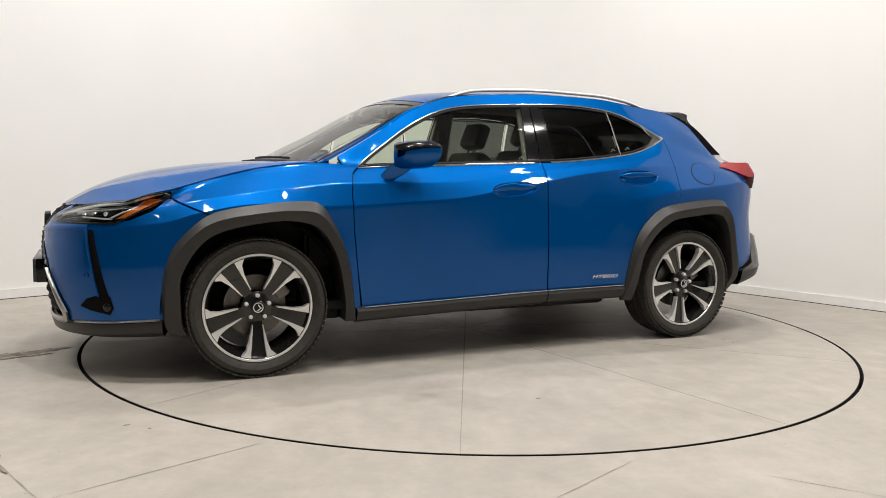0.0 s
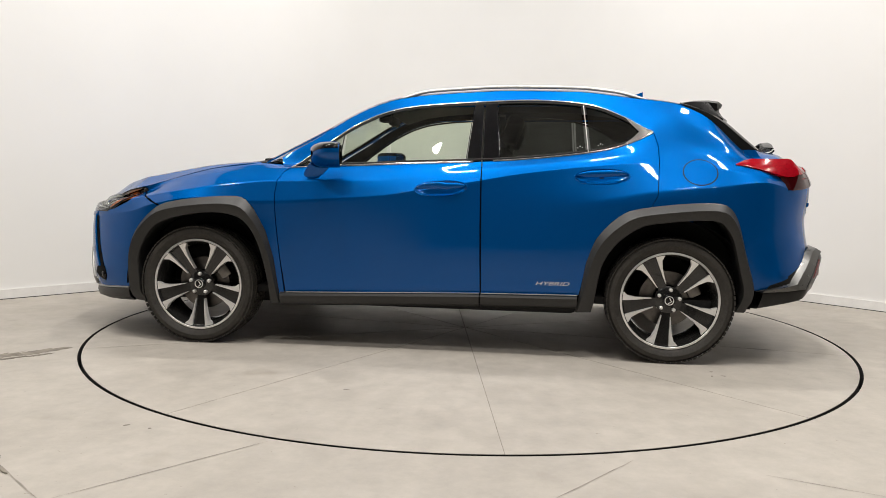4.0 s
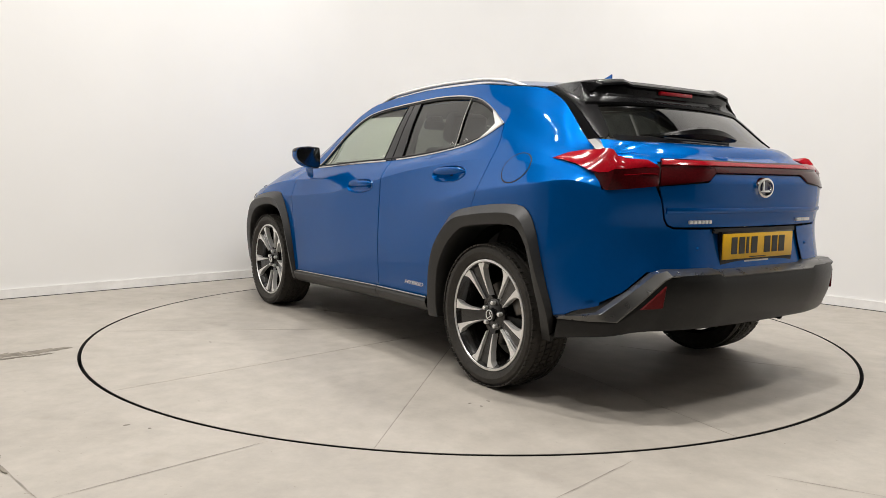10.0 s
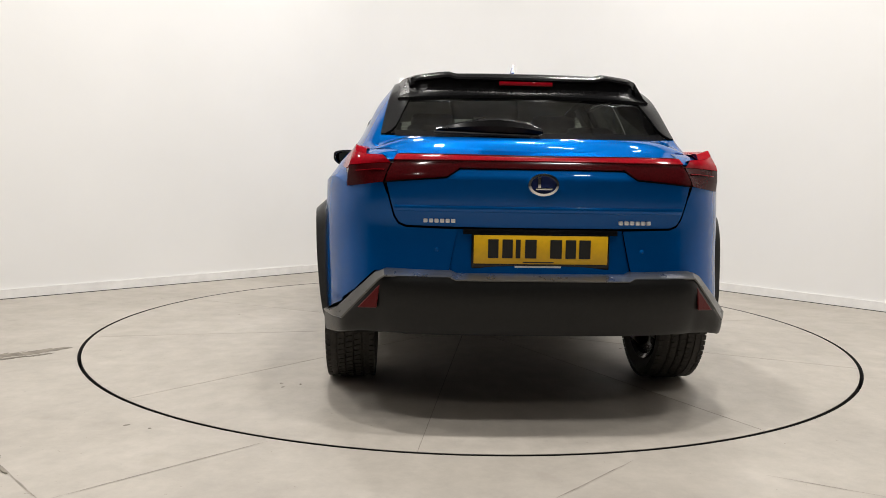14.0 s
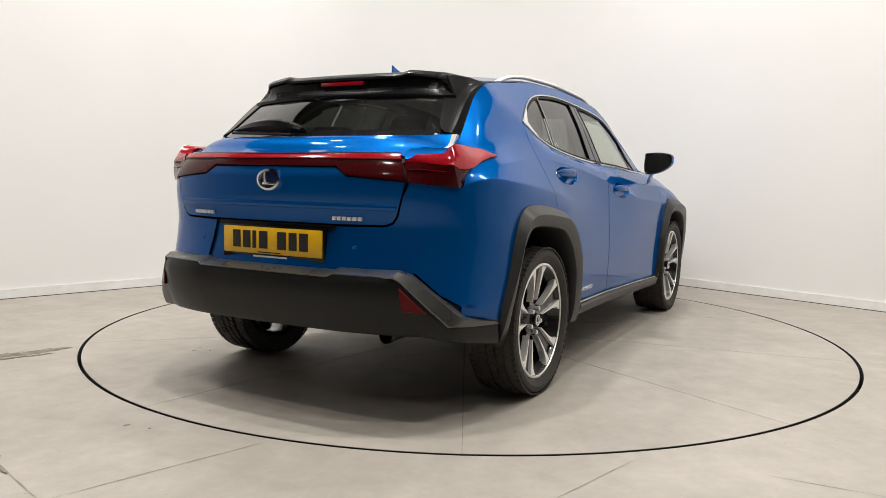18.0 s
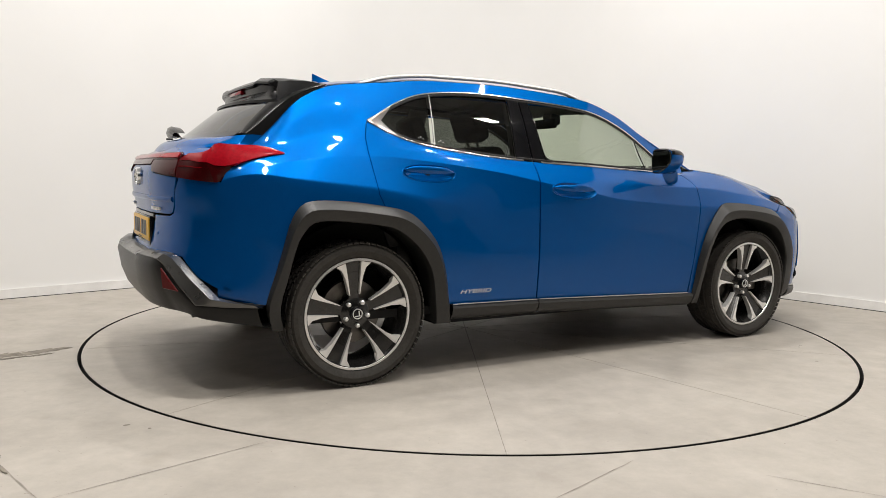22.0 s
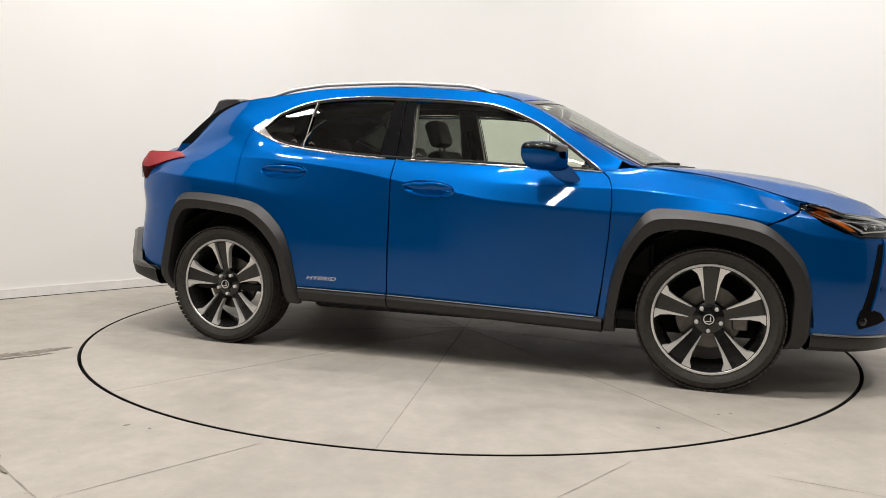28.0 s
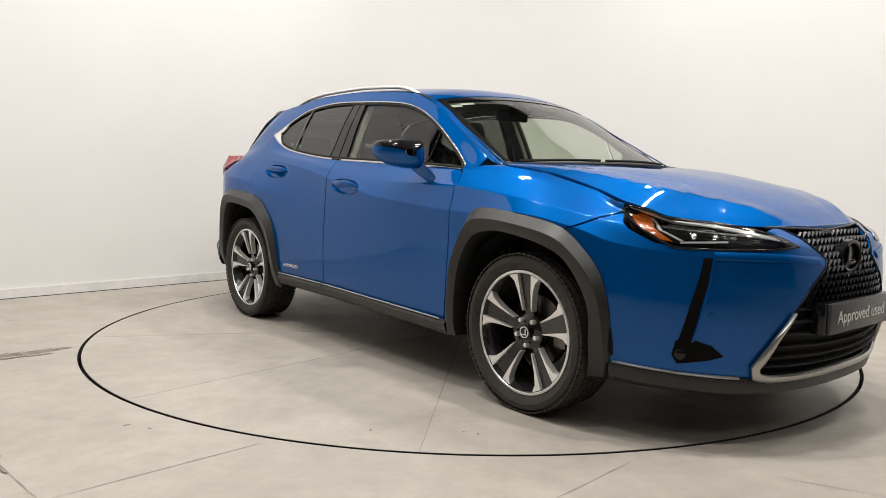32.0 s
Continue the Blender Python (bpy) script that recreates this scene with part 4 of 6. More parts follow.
def build_tail():
    # tailgate below the glass
    shelf = []
    ts = (0, .15, .3, .45, .6, .75, .88, 1.0)
    u0, u1 = ux(-1.775), uy(.705, False)
    for k in range(41):
        w = -1 + 2 * k / 40
        a, b = top(-1.775, w)[0], skin(uy(.705 * w, False), 7)[0]
        row = []
        for t in ts:
            q = a.lerp(b, t)
            edge = skin(u0 + (u1 - u0) * t, 7)[0] - skin(u0, 7)[0].lerp(skin(u1, 7)[0], t)
            edge.y *= 1 if w > 0 else -1
            q += edge * abs(w) ** 8
            bulge = math.sin(math.pi * t) * (1 - abs(w) ** 8)
            q.z += .020 * bulge
            q.x -= .012 * bulge
            row.append(q)
        row.append(skin(uy(.705 * w, False), v_at(uy(.705 * w, False), 1.055))[0])
        shelf.append(row)
    gate = loft("tailgate", shelf, PAINT, CAR, "blue tailgate with dark rear window")
    low = [(uy(y, False), z) for y, z in ((.606, .956), (.588, .893), (.565, .825), (.547, .80), (.52, .789), (.3, .786), (0, .785), (-.3, .786), (-.52, .789), (-.547, .80), (-.565, .825), (-.588, .893), (-.606, .956))]
    low += [(uy(y, False), z) for y, z in ((-.375, .976), (-.330, 1.010), (-.2, 1.011), (0, 1.011), (.2, 1.011), (.330, 1.010), (.375, .976))]
    skin_panel("tailgate_skin", gap(low), PAINT, gate, off=.001)
    # crease ledge above the plate
    pth = [(uy(y, False), .858) for y in np.linspace(.565, -.565, 25)]
    bead("tailgate_ledge", pth, skin_path, .024, .009, PAINT, gate)
    # rear glass
    def rim(u0, u1, w0, w1, n=12):
        return [(u1, -w1 + 2 * w1 * i / n) for i in range(n + 1)] + [(u0, w0 - 2 * w0 * i / n) for i in range(n + 1)]
    sheet("rear_window", rim(-1.56, -1.765, .93, .93), top, (.03, .08), TINT, gate, "dark tinted rear window", off=.002, thick=.004)
    for m in SIDES:
        # blue strip between the flank and the rear pillar cover, down to the lamp
        rows = []
        for u in np.linspace(-1.34, -1.775, 22):
            e, n = skin(ux(u), 7)
            k, kn = top(u, 1.0)
            rows.append([e, e.lerp(k, .5) + (n + kn).normalized() * .003 * min(1, (e - k).length / .03), k])
        for i, t in enumerate(ts[1:]):
            e, k = skin(u0 + (u1 - u0) * t, 7)[0], shelf[-1][i + 1]
            rows.append([e, e.lerp(k, .5), k])
        loft("rear_pillar_panel", rows[:4], PAINT, CAR, mirror=m)
        loft("rear_pillar_edge", rows[3:22], VOID, gate, "black edge of the rear pillar", mirror=m)
        loft("rear_pillar_panel", rows[21:], PAINT, CAR, mirror=m)
        rows = []
        for u in np.linspace(-1.372, -1.772, 18):
            e, en = top(u, .998)
            k, kn = top(u, .975)
            j, jn = top(u, float(np.interp(u, [-1.772, -1.74, -1.6, -1.372], [.965, .91, .85, .80])))
            rows.append([e - en * .008, e + en * .004, k + kn * .008, j + jn * .007, j - jn * .006])
        loft("rear_pillar_cover", rows, PIANO, gate, "gloss black rear pillar cover", mirror=m, caps=True)
    sheet("rear_window_border", rim(-1.748, -1.777, .9, .9), top, (.03, .08), BLACK, gate, "black border of the rear window", off=.003, thick=.003)
    # spoiler
    rows = []
    for k in range(61):
        w = -1 + 2 * k / 60
        a, n = top(-1.372, w * .97)
        y = a.y
        step = 1 / (1 + math.exp((abs(w) - .64) * -70))
        end = max(0, abs(w) - .93) / .07
        yb = y * .90
        tip = Vector((-1.645 + .055 * abs(w) ** 3, yb, 1.431 + .011 * step - .018 * max(0, abs(w) - .66) / .34 - .010 * end))
        low = Vector((tip.x - .022 + .02 * end, yb * 1.01, 1.347 + .004 * w * w))
        g, gn = top(-1.592, w * .93)
        rows.append([a + n * .004, a.lerp(tip, .35) + Vector((0, 0, .012)), a.lerp(tip, .75) + Vector((0, 0, .009)), tip, tip + Vector((-.022 * (1 - end), 0, -.016)),
                     tip + Vector((-.024 * (1 - end), 0, -.026)), tip + Vector((-.008, 0, -.034)), low + Vector((.014, 0, .020)), low, g + Vector((0, 0, .012)) + gn * .006, g + gn * .005])
    loft("spoiler", rows, PIANO, gate, "gloss black roof spoiler")
    # end faces of the spoiler
    for q, m in ((rows[0], False), (rows[-1], True)):
        bm = bmesh.new()
        f = bm.faces.new([bm.verts.new(v) for v in q])
        bmesh.ops.triangulate(bm, faces=[f])
        part("spoiler_end", bm, PIANO, gate)
    bm = bmesh.new()
    box(bm, (-1.668, -.118, 1.381), (-1.640, .118, 1.399), .004)
    part("brake_light", bm, RED_GLASS, gate, "red high-level brake light")
    # rear wiper: a blade-shaped cover that lies along the foot of the glass
    rows = []
    for i in range(19):
        t = i / 18
        y = .402 - .425 * t
        x = -1.926 - .055 * math.sin(min(1, t * 1.1) * 1.9)
        zb = 1.166 - .010 * t
        h = .006 + .062 * math.sin(math.pi * min(1, t * .93 + .02)) ** .8 * (.55 + .45 * t)
        rows.append([(x + .035, y, zb - .004), (x - .004, y, zb), (x - .012, y, zb + h * .4), (x - .004, y, zb + h * .85), (x + .012, y, zb + h), (x + .05, y, zb + h * .9)])
    loft("rear_wiper", rows, PIANO, gate, "black rear wiper", caps=True)
    bm = bmesh.new()
    tube(bm, [(-1.935 - .05 * math.sin(t * 1.9), .41 - .38 * t, 1.158 - .014 * t) for t in np.linspace(0, 1, 8)], .006, 6)
    part("wiper_blade", bm, MATT, gate)
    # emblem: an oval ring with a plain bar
    p, n = skin(U_REAR, v_at(U_REAR, .955))
    bm = bmesh.new()
    rows = [(math.cos(a), math.sin(a)) for a in np.linspace(0, 2 * math.pi, 33)[:-1]]
    for f, g in ((1.0, .80),):
        o = [bm.verts.new((p.x - .014, .059 * c, .955 + .043 * s)) for c, s in rows]
        i = [bm.verts.new((p.x - .016, .049 * c, .955 + .034 * s)) for c, s in rows]
        b = [bm.verts.new((p.x + .004, .062 * c, .955 + .046 * s)) for c, s in rows]
        j = [bm.verts.new((p.x - .004, .047 * c, .955 + .032 * s)) for c, s in rows]
        for k in range(32):
            l = (k + 1) % 32
            for q, r in ((o, i), (b, o), (i, j)):
                bm.faces.new((q[k], q[l], r[l], r[k]))
    box(bm, (p.x - .014, -.034, .935), (p.x - .004, .030, .944), .002)
    box(bm, (p.x - .014, .010, .938), (p.x - .004, .022, .984), .002, None)
    bmesh.ops.recalc_face_normals(bm, faces=bm.faces)
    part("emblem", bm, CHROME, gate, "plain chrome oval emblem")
    bm = bmesh.new()
    prism(bm, [(.055 * c, .955 + .040 * s) for c, s in rows], p.x - .003, p.x + .004, "x")
    part("emblem_field", bm, BADGE_BLUE, gate, "dark blue emblem field")
    # bars in place of the maker's badges
    for y0, y1 in ((.455, .328), (-.30, -.435)):
        bm = bmesh.new()
        k = 6
        for i in range(k):
            a, b = y0 + (y1 - y0) * (i + .08) / k, y0 + (y1 - y0) * (i + .84) / k
            q = skin(uy((a + b) / 2, False), v_at(uy((a + b) / 2, False), .812))[0]
            box(bm, (q.x - .012, min(a, b), .804), (q.x + .002, max(a, b), .819), .003)
        part("badge_bar", bm, ALLOY, gate, "small chrome bars")
    # tail lamps: a red upper body that runs out to a fin and forward to a point, a smoked block below
    for m in SIDES:
        def at(x, z, off=.008):
            return on_skin(ux(x), z, off)

        def tail(y, z, off=.008):
            return on_skin(uy(y, False), z, off)
        pairs = [(at(-1.655, 1.070, .002), at(-1.655, 1.066, .002)), (at(-1.72, 1.088), at(-1.72, 1.055)), (at(-1.79, 1.097), at(-1.79, 1.040)),
                 (Vector((-1.86, .727, 1.103)), Vector((-1.86, .780, 1.019))), (Vector((-1.915, .724, 1.106)), Vector((-1.905, .768, 1.008))),
                 (Vector((-1.938, .722, 1.100)), Vector((-1.945, .757, 1.010))), (Vector((-1.958, .722, 1.078)), Vector((-1.972, .748, 1.022))),
                 (Vector((-1.978, .695, 1.067)), Vector((-2.005, .712, 1.024))), (Vector((-1.995, .668, 1.064)), tail(.668, 1.026)), (Vector((-2.02, .614, 1.062)), tail(.614, 1.026))]
        rows = []
        for k, (p, q) in enumerate(pairs):
            out = Vector((-.4 - .06 * k, 1 - .1 * k, .15)).normalized()
            inn = Vector((.03, -.04, -.012))
            rows.append([p + inn, p + inn * .25 + Vector((0, 0, -.001)), p, p.lerp(q, .35) + out * .004, p.lerp(q, .75) + out * .004, q, q + inn])
        lamp = loft("tail_lamp", rows, RED_GLASS, CAR, "red tail lamp with a raised fin", mirror=m, caps=True)
        rows = []
        for p, q in ((Vector((-1.875, .765, 1.008)), Vector((-1.875, .755, .985))), (Vector((-1.905, .764, 1.004)), Vector((-1.905, .757, .950))), (Vector((-1.945, .755, 1.008)), Vector((-1.932, .757, .938))), (Vector((-1.970, .748, 1.020)), Vector((-1.945, .757, .937))),
                     (Vector((-2.003, .712, 1.022)), tail(.705, .943, .010)), (tail(.668, 1.024), tail(.665, .949, .010)), (tail(.614, 1.024), tail(.614, .957, .010))):
            inn = Vector((.035, -.03, 0))
            rows.append([p + inn, p, p.lerp(q, .5) + Vector((-.003, .002, 0)), q, q + inn])
        loft("lower_lens", rows, DARK_RED, lamp, "smoked dark red lower lens", mirror=m, caps=True)
        for z in (.999,):
            rows = []
            for q in (tail(.622, z, .012), tail(.665, z, .013), Vector((-1.998, .712, z)) + Vector((-.006, .004, 0)), Vector((-1.963, .744, z))):
                rows.append([q + Vector((.012, -.006, .002)), q + Vector((0, 0, .0014)), q + Vector((0, 0, -.0014)), q + Vector((.012, -.006, -.002))])
            loft("lens_rib", rows, RED_GLASS, lamp, "thin red rib in the lens", mirror=m)
        skin_panel("inner_lamp", [(uy(.606, False), 1.034), (uy(.334, False), 1.032), (uy(.334, False), 1.0125), (uy(.373, False), .980), (uy(.606, False), .959)], DARK_RED, lamp, "smoked dark red inner lamp", off=.008, thick=.012, mirror=m)
        corner = [(ux(x), skin(ux(x), 7)[0].z - .0005) for x in (-1.79, -1.83, -1.88, -1.93, -1.98)] + [(uy(y, False), skin(uy(y, False), 7)[0].z - .0005) for y in (.76, .70, .64)]
        corner += [(uy(.62, False), 1.045), (uy(.70, False), 1.04), (ux(-1.93), 1.03), (ux(-1.83), 1.05)]
        skin_panel("rear_corner", corner, PAINT, CAR, mirror=m)
    skin_panel("lamp_backing", [(uy(.72, False), 1.07), (uy(.72, False), .95), (uy(-.72, False), .95), (uy(-.72, False), 1.07)], MATT, CAR, off=-.008, thick=0)
    bar = [(uy(y, False), 1.057 + .006 * abs(y)) for y in np.linspace(.606, -.606, 13)] + [(uy(y, False), z) for y, z in ((-.606, 1.03), (-.34, 1.03), (-.335, 1.0125), (0, 1.0125), (.335, 1.0125), (.34, 1.03), (.606, 1.03))]
    bar = skin_panel("light_bar", bar, DARK_RED, CAR, "full-width smoked red light bar", off=.010, thick=.014)
    skin_panel("light_strip", [(uy(y, False), 1.0475 + .012 * max(0, abs(y) - .12)) for y in np.linspace(.606, -.606, 13)] + [(uy(y, False), 1.0365 - .006 * max(0, abs(y) - .3)) for y in np.linspace(-.606, .606, 13)], RED_GLASS, bar, "bright red strip", off=.016, thick=.006)


def plate_bars(par, widths, h, at, mat):
    """Plain bars in place of characters. at: (row along y, z) to a pose."""
    for y0, y1 in widths:
        bm = bmesh.new()
        box(bm, (-.001, min(y0, y1), -h / 2), (.001, max(y0, y1), h / 2))
        ob = part("plate_bar", bm, mat, par, "plain dark bar", smooth=False)
        ob.matrix_basis = at


def build_rear_bumper():
    rim_top = [(ux(-1.925), .50), (ux(-1.938), .935), (uy(.62, False), .955), (uy(.592, False), .893), (uy(.569, False), .822), (uy(.55, False), .795), (uy(.52, False), .783), (uy(.34, False), .780)]
    half = [(ux(-1.80), .408), (ux(-1.90), .425), (uy(.80, False), .452), (uy(.72, False), .53), (uy(.64, False), .612), (uy(.355, False), .612), (uy(.323, False), .779)] + rim_top[::-1][1:] + [(ux(-1.90), .50)]

    def plan(a):
        """x of the bumper's foot at that half width."""
        return float(pchip([0, .33, .56, .63, .70, .769, .815, .862], [-2.212, -2.207, -2.168, -2.130, -2.085, -2.028, -1.93, -1.785], a))
    # lower valance
    rows = []
    ys = [s * y for s in (1, -1) for y in (.862, .85, .835, .815, .80, .785, .769, .75, .73, .71, .69, .67, .65, .635, .62, .61, .58, .54, .48, .42, .36, .34, .32, .25, .15, .05)]
    for y in sorted(ys, reverse=True):
        a = abs(y)
        zt = float(np.interp(a, [0, .33, .352, .600, .619, .769, .80, .862], [.594, .594, .603, .602, .588, .416, .410, .403]))
        zl = float(np.interp(a, [0, .55, .70, .76, .82, .862], [.372, .375, .370, .359, .335, .314]))
        xb = plan(a)
        k = min(1, (zt - zl) / .2)
        rows.append([Vector((xb + .05, y * .98, zt + .006)), Vector((xb, y, zt)), Vector((xb - .004, y, zt - .012 * k)), Vector((xb - .012 * k, y, zt - .035 * k)), Vector((xb + .004, y, zl + (zt - zl) * .42)), Vector((xb + .032 * k, y * .995, zl + .020 * k)), Vector((xb + .045 * k + .004, y * .99, zl)), Vector((xb + .18, y * .95, zl + .012)), Vector((xb + .36, y * .9, zl + .03))])
    bump = loft("rear_bumper", rows, VALANCE, CAR, "rear bumper with dark grey plastic valance")
    for m in SIDES:
        skin_panel("bumper_skin", half, PAINT, bump, thick=0, mirror=m)
    rec = [(uy(y, False), z) for y, z in ((.323, .779), (.355, .606), (0, .600), (-.355, .606), (-.323, .779), (0, .782))]
    skin_panel("plate_recess", rec, PAINT, bump, "blue recess for the number plate", off=-.010, thick=.0)
    top_rec = [(uy(.30, False), .782), (uy(.30, False), .762), (uy(-.30, False), .762), (uy(-.30, False), .782)]
    skin_panel("plate_lamp_housing", top_rec, BLACK, bump, off=.004, thick=.02)
    # bright ribbon: thin along the middle, a broad slanting blade at each corner
    up = [(0, -2.168, .612), (.33, -2.163, .612), (.352, -2.155, .623), (.60, -2.125, .623), (.640, -2.097, .606), (.72, -2.042, .527), (.802, -1.972, .443), (.832, -1.90, .426), (.862, -1.80, .411)]
    dn = [(0, -2.216, .594), (.33, -2.211, .594), (.352, -2.203, .603), (.60, -2.158, .602), (.619, -2.140, .587), (.694, -2.092, .503), (.769, -2.032, .416), (.818, -1.93, .409), (.862, -1.785, .402)]
    rows = []
    for s, seq in ((1, range(8, 0, -1)), (-1, range(0, 9))):
        for k in seq:
            p, q = Vector((up[k][1], s * up[k][0], up[k][2])), Vector((dn[k][1], s * dn[k][0], dn[k][2]))
            rows.append([p + Vector((.03, -.006 * s, .002)), p, p.lerp(q, .08) + Vector((-.004, .002 * s, .002)), p.lerp(q, .92) + Vector((-.006, .002 * s, 0)), q + Vector((-.002, 0, -.003)), q + Vector((.02, 0, -.004))])
    loft("bumper_trim", rows, TRIM, bump, "satin silver trim along the bumper", caps=True)
    for m in SIDES:
        bm = bmesh.new()
        pts = [(.618, .566), (.629, .475), (.705, .468)]
        vs = []
        for y, z in pts:
            xx = plan(y) - .014
            vs.append((xx, y, z))
        a = [bm.verts.new(v) for v in vs]
        b = [bm.verts.new((v[0] + .02, v[1], v[2])) for v in vs]
        bm.faces.new(a)
        bm.faces.new(b[::-1])
        for i in range(3):
            j = (i + 1) % 3
            bm.faces.new((a[i], b[i], b[j], a[j]))
        bmesh.ops.bevel(bm, geom=list(bm.edges), offset=.003, segments=1, affect="EDGES")
        bmesh.ops.recalc_face_normals(bm, faces=bm.faces)
        part("reflector", mirrored(bm) if m else bm, simple_red, bump, "dark red triangular reflector")
        bm = bmesh.new()
        bmesh.ops.create_uvsphere(bm, u_segments=12, v_segments=8, radius=.011)
        q, n = skin(uy(.40, False), v_at(uy(.40, False), .70))
        bmesh.ops.transform(bm, matrix=Matrix.Translation(q + n * -.006), verts=bm.verts)
        part("parking_sensor", mirrored(bm) if m else bm, PAINT, bump, "small round parking sensor")
    # number plate
    bm = bmesh.new()
    box(bm, (-2.145, -.26, .650), (-2.137, .26, .760), .003)
    plate = part("number_plate", bm, YELLOW, CAR, "yellow rear number plate with plain dark bars")
    bm = bmesh.new()
    box(bm, (-2.139, -.268, .628), (-2.118, .268, .768), .004)
    part("plate_surround", bm, BLACK, plate, "black plate surround")
    at = pose(-2.1462, 0, .7085)
    plate_bars(plate, [(.205, .165), (.150, .110), (.098, .080), (.062, .018), (-.035, -.080), (-.095, -.135), (-.148, -.192)], .072, at, INK)
    plate_bars(plate, [(.10, -.08)], .007, pose(-2.1402, 0, .639), WHITE)
    plate_bars(plate, [(.07, -.05)], .004, pose(-2.1462, 0, .657), INK)
    # exhaust and tow point
    bm = bmesh.new()
    tube(bm, [(-1.6, -.46, .34), (-1.9, -.46, .34), (-1.99, -.46, .335)], .030, 16, False)
    part("exhaust_pipe", bm, STEEL, CAR, "dull steel exhaust pipe")
    bm = bmesh.new()
    box(bm, (-1.82, -.45, .30), (-1.66, .5, .42), .05)
    part("silencer", bm, STEEL, CAR, "dull steel silencer under the tail")


simple_red = simple("dark_red_reflector", (0.10, 0.004, 0.005), 0.3, 0, 0.2, 120, spec=0.25)


# ---------------------------------------------------------------- nose
def front(path):
    """(y, z) on the nose to (u, z)."""
    return [(uy(y, True), z) for y, z in path]


def build_nose():
    # grille opening as a spindle: wide at the top, waisted, wide at the foot
    gr = [(.365, .815), (.31, .782), (.25, .738), (.20, .697), (.225, .662), (.295, .608), (.395, .487), (.455, .40), (.495, .33), (.48, .26)]
    bump = None
    for m in SIDES:
        half = [(ux(1.55), .782), (ux(1.74), .855), (ux(1.80), .80), (ux(1.89), .757), (ux(1.94), .748), (uy(.60, True), .735), (uy(.45, True), .736), (uy(.332, True), .744), (uy(.40, True), .777), (uy(.44, True), .80)] + front(gr) + [(uy(.60, True), .268), (ux(2.0), .285), (ux(1.765), .300)] + un(ARCH_F[2:5])
        ob = skin_panel("front_bumper" if bump is None else "bumper_skin", gap(half, .001), PAINT, bump or CAR, "blue front bumper" if bump is None else "", mirror=m)
        bump = bump or ob
        # air slit (no opening, its shade is put into a near-black patch) and fog lamp
        slit = [(ux(2.036), .706), (ux(2.060), .708), (ux(2.040), .56), (ux(2.016), .408), (ux(1.980), .404), (ux(2.010), .56)]
        skin_panel("air_slit_shade", slit, VOID, bump, "narrow near-black patch with the shade of an air slit in its colour", off=.003, thick=.004, mirror=m)
        fog = [(ux(1.974), .406), (ux(2.02), .412), (ux(2.072), .391), (ux(2.104), .354), (ux(2.065), .337), (ux(1.985), .320), (ux(1.966), .352)]
        skin_panel("fog_surround", fog, VOID, bump, "gloss black fog lamp surround", off=.004, thick=.006, mirror=m)
        bead("slit_ridge", dense([(ux(2.063), .712), (ux(2.044), .56), (ux(2.020), .405)], .03, False), skin_path, .009, .011, PAINT, bump, mirror=m)
        bead("bumper_ledge", dense([(ux(2.063), .716), (uy(.56, True), .714), (uy(.42, True), .708), (uy(.25, True), .692)], .03, False), skin_path, .030, .006, PAINT, bump, mirror=m)
        p, n = skin(ux(1.99), v_at(ux(1.99), .356))
        bm = bmesh.new()
        bmesh.ops.create_uvsphere(bm, u_segments=16, v_segments=8, radius=.022)
        bmesh.ops.scale(bm, vec=(.5, 1, 1), verts=bm.verts)
        bmesh.ops.transform(bm, matrix=Matrix.Translation(p + n * .004) @ n.to_track_quat("X", "Z").to_matrix().to_4x4(), verts=bm.verts)
        part("fog_lamp", mirrored(bm) if m else bm, BLACK, bump, "small round fog lamp")
        p, n = skin(uy(.64, True), v_at(uy(.64, True), .50))
        bm = bmesh.new()
        lathe(bm, [(.0135, 0), (.0135, .0025), (.011, .003), (.0105, .0012), (.0, .0016)], 20, "x")
        bmesh.ops.transform(bm, matrix=Matrix.Translation(p) @ n.to_track_quat("X", "Z").to_matrix().to_4x4(), verts=bm.verts)
        part("parking_sensor", mirrored(bm) if m else bm, PAINT, bump, "round parking sensor")
        # lower lip
        rows = []
        for x in [ux(1.765) + (U_NOSE - ux(1.765)) * i / 24 for i in range(25)]:
            zt = float(np.interp(x, [ux(1.765), ux(2.0), uy(.5, True), U_NOSE], [.30, .283, .268, .262]))
            p, n = skin(x, v_at(x, zt))
            rows.append([p - n * .005 + Vector((0, 0, .002)), p + n * .012 - Vector((0, 0, .004)), p + n * .016 - Vector((0, 0, .02)), p + n * .006 - Vector((0, 0, .055)), p - n * .03 - Vector((0, 0, .085)), p - n * .25 - Vector((0, 0, .08))])
        lip = loft("front_lip", rows, CLAD, bump, "dark grey plastic front lip", mirror=m)
        bead("lip_trim", [(ux(1.775) + (uy(.54, True) - ux(1.775)) * i / 12, float(np.interp(i / 12, [0, .5, 1], [.302, .286, .272]))) for i in range(13)], skin_path, .009, .012, SATIN, bump, "thin bright strip", mirror=m)
        build_headlamp(m)
    # grille
    fill = front([(y, z) for y, z in gr]) + front([(-y, z) for y, z in gr[::-1]])
    grille = skin_panel("grille", fill, MATT, CAR, "black spindle grille with rows of small bright chevrons", off=-.03, thick=.0)
    path = [(.385, .51), (.44, .43), (.485, .345), (.503, .312), (.49, .282), (.44, .268), (.30, .262), (0, .26)]
    path = path + [(-y, z) for y, z in path[-2::-1]]
    path = dense(path, .025, False)
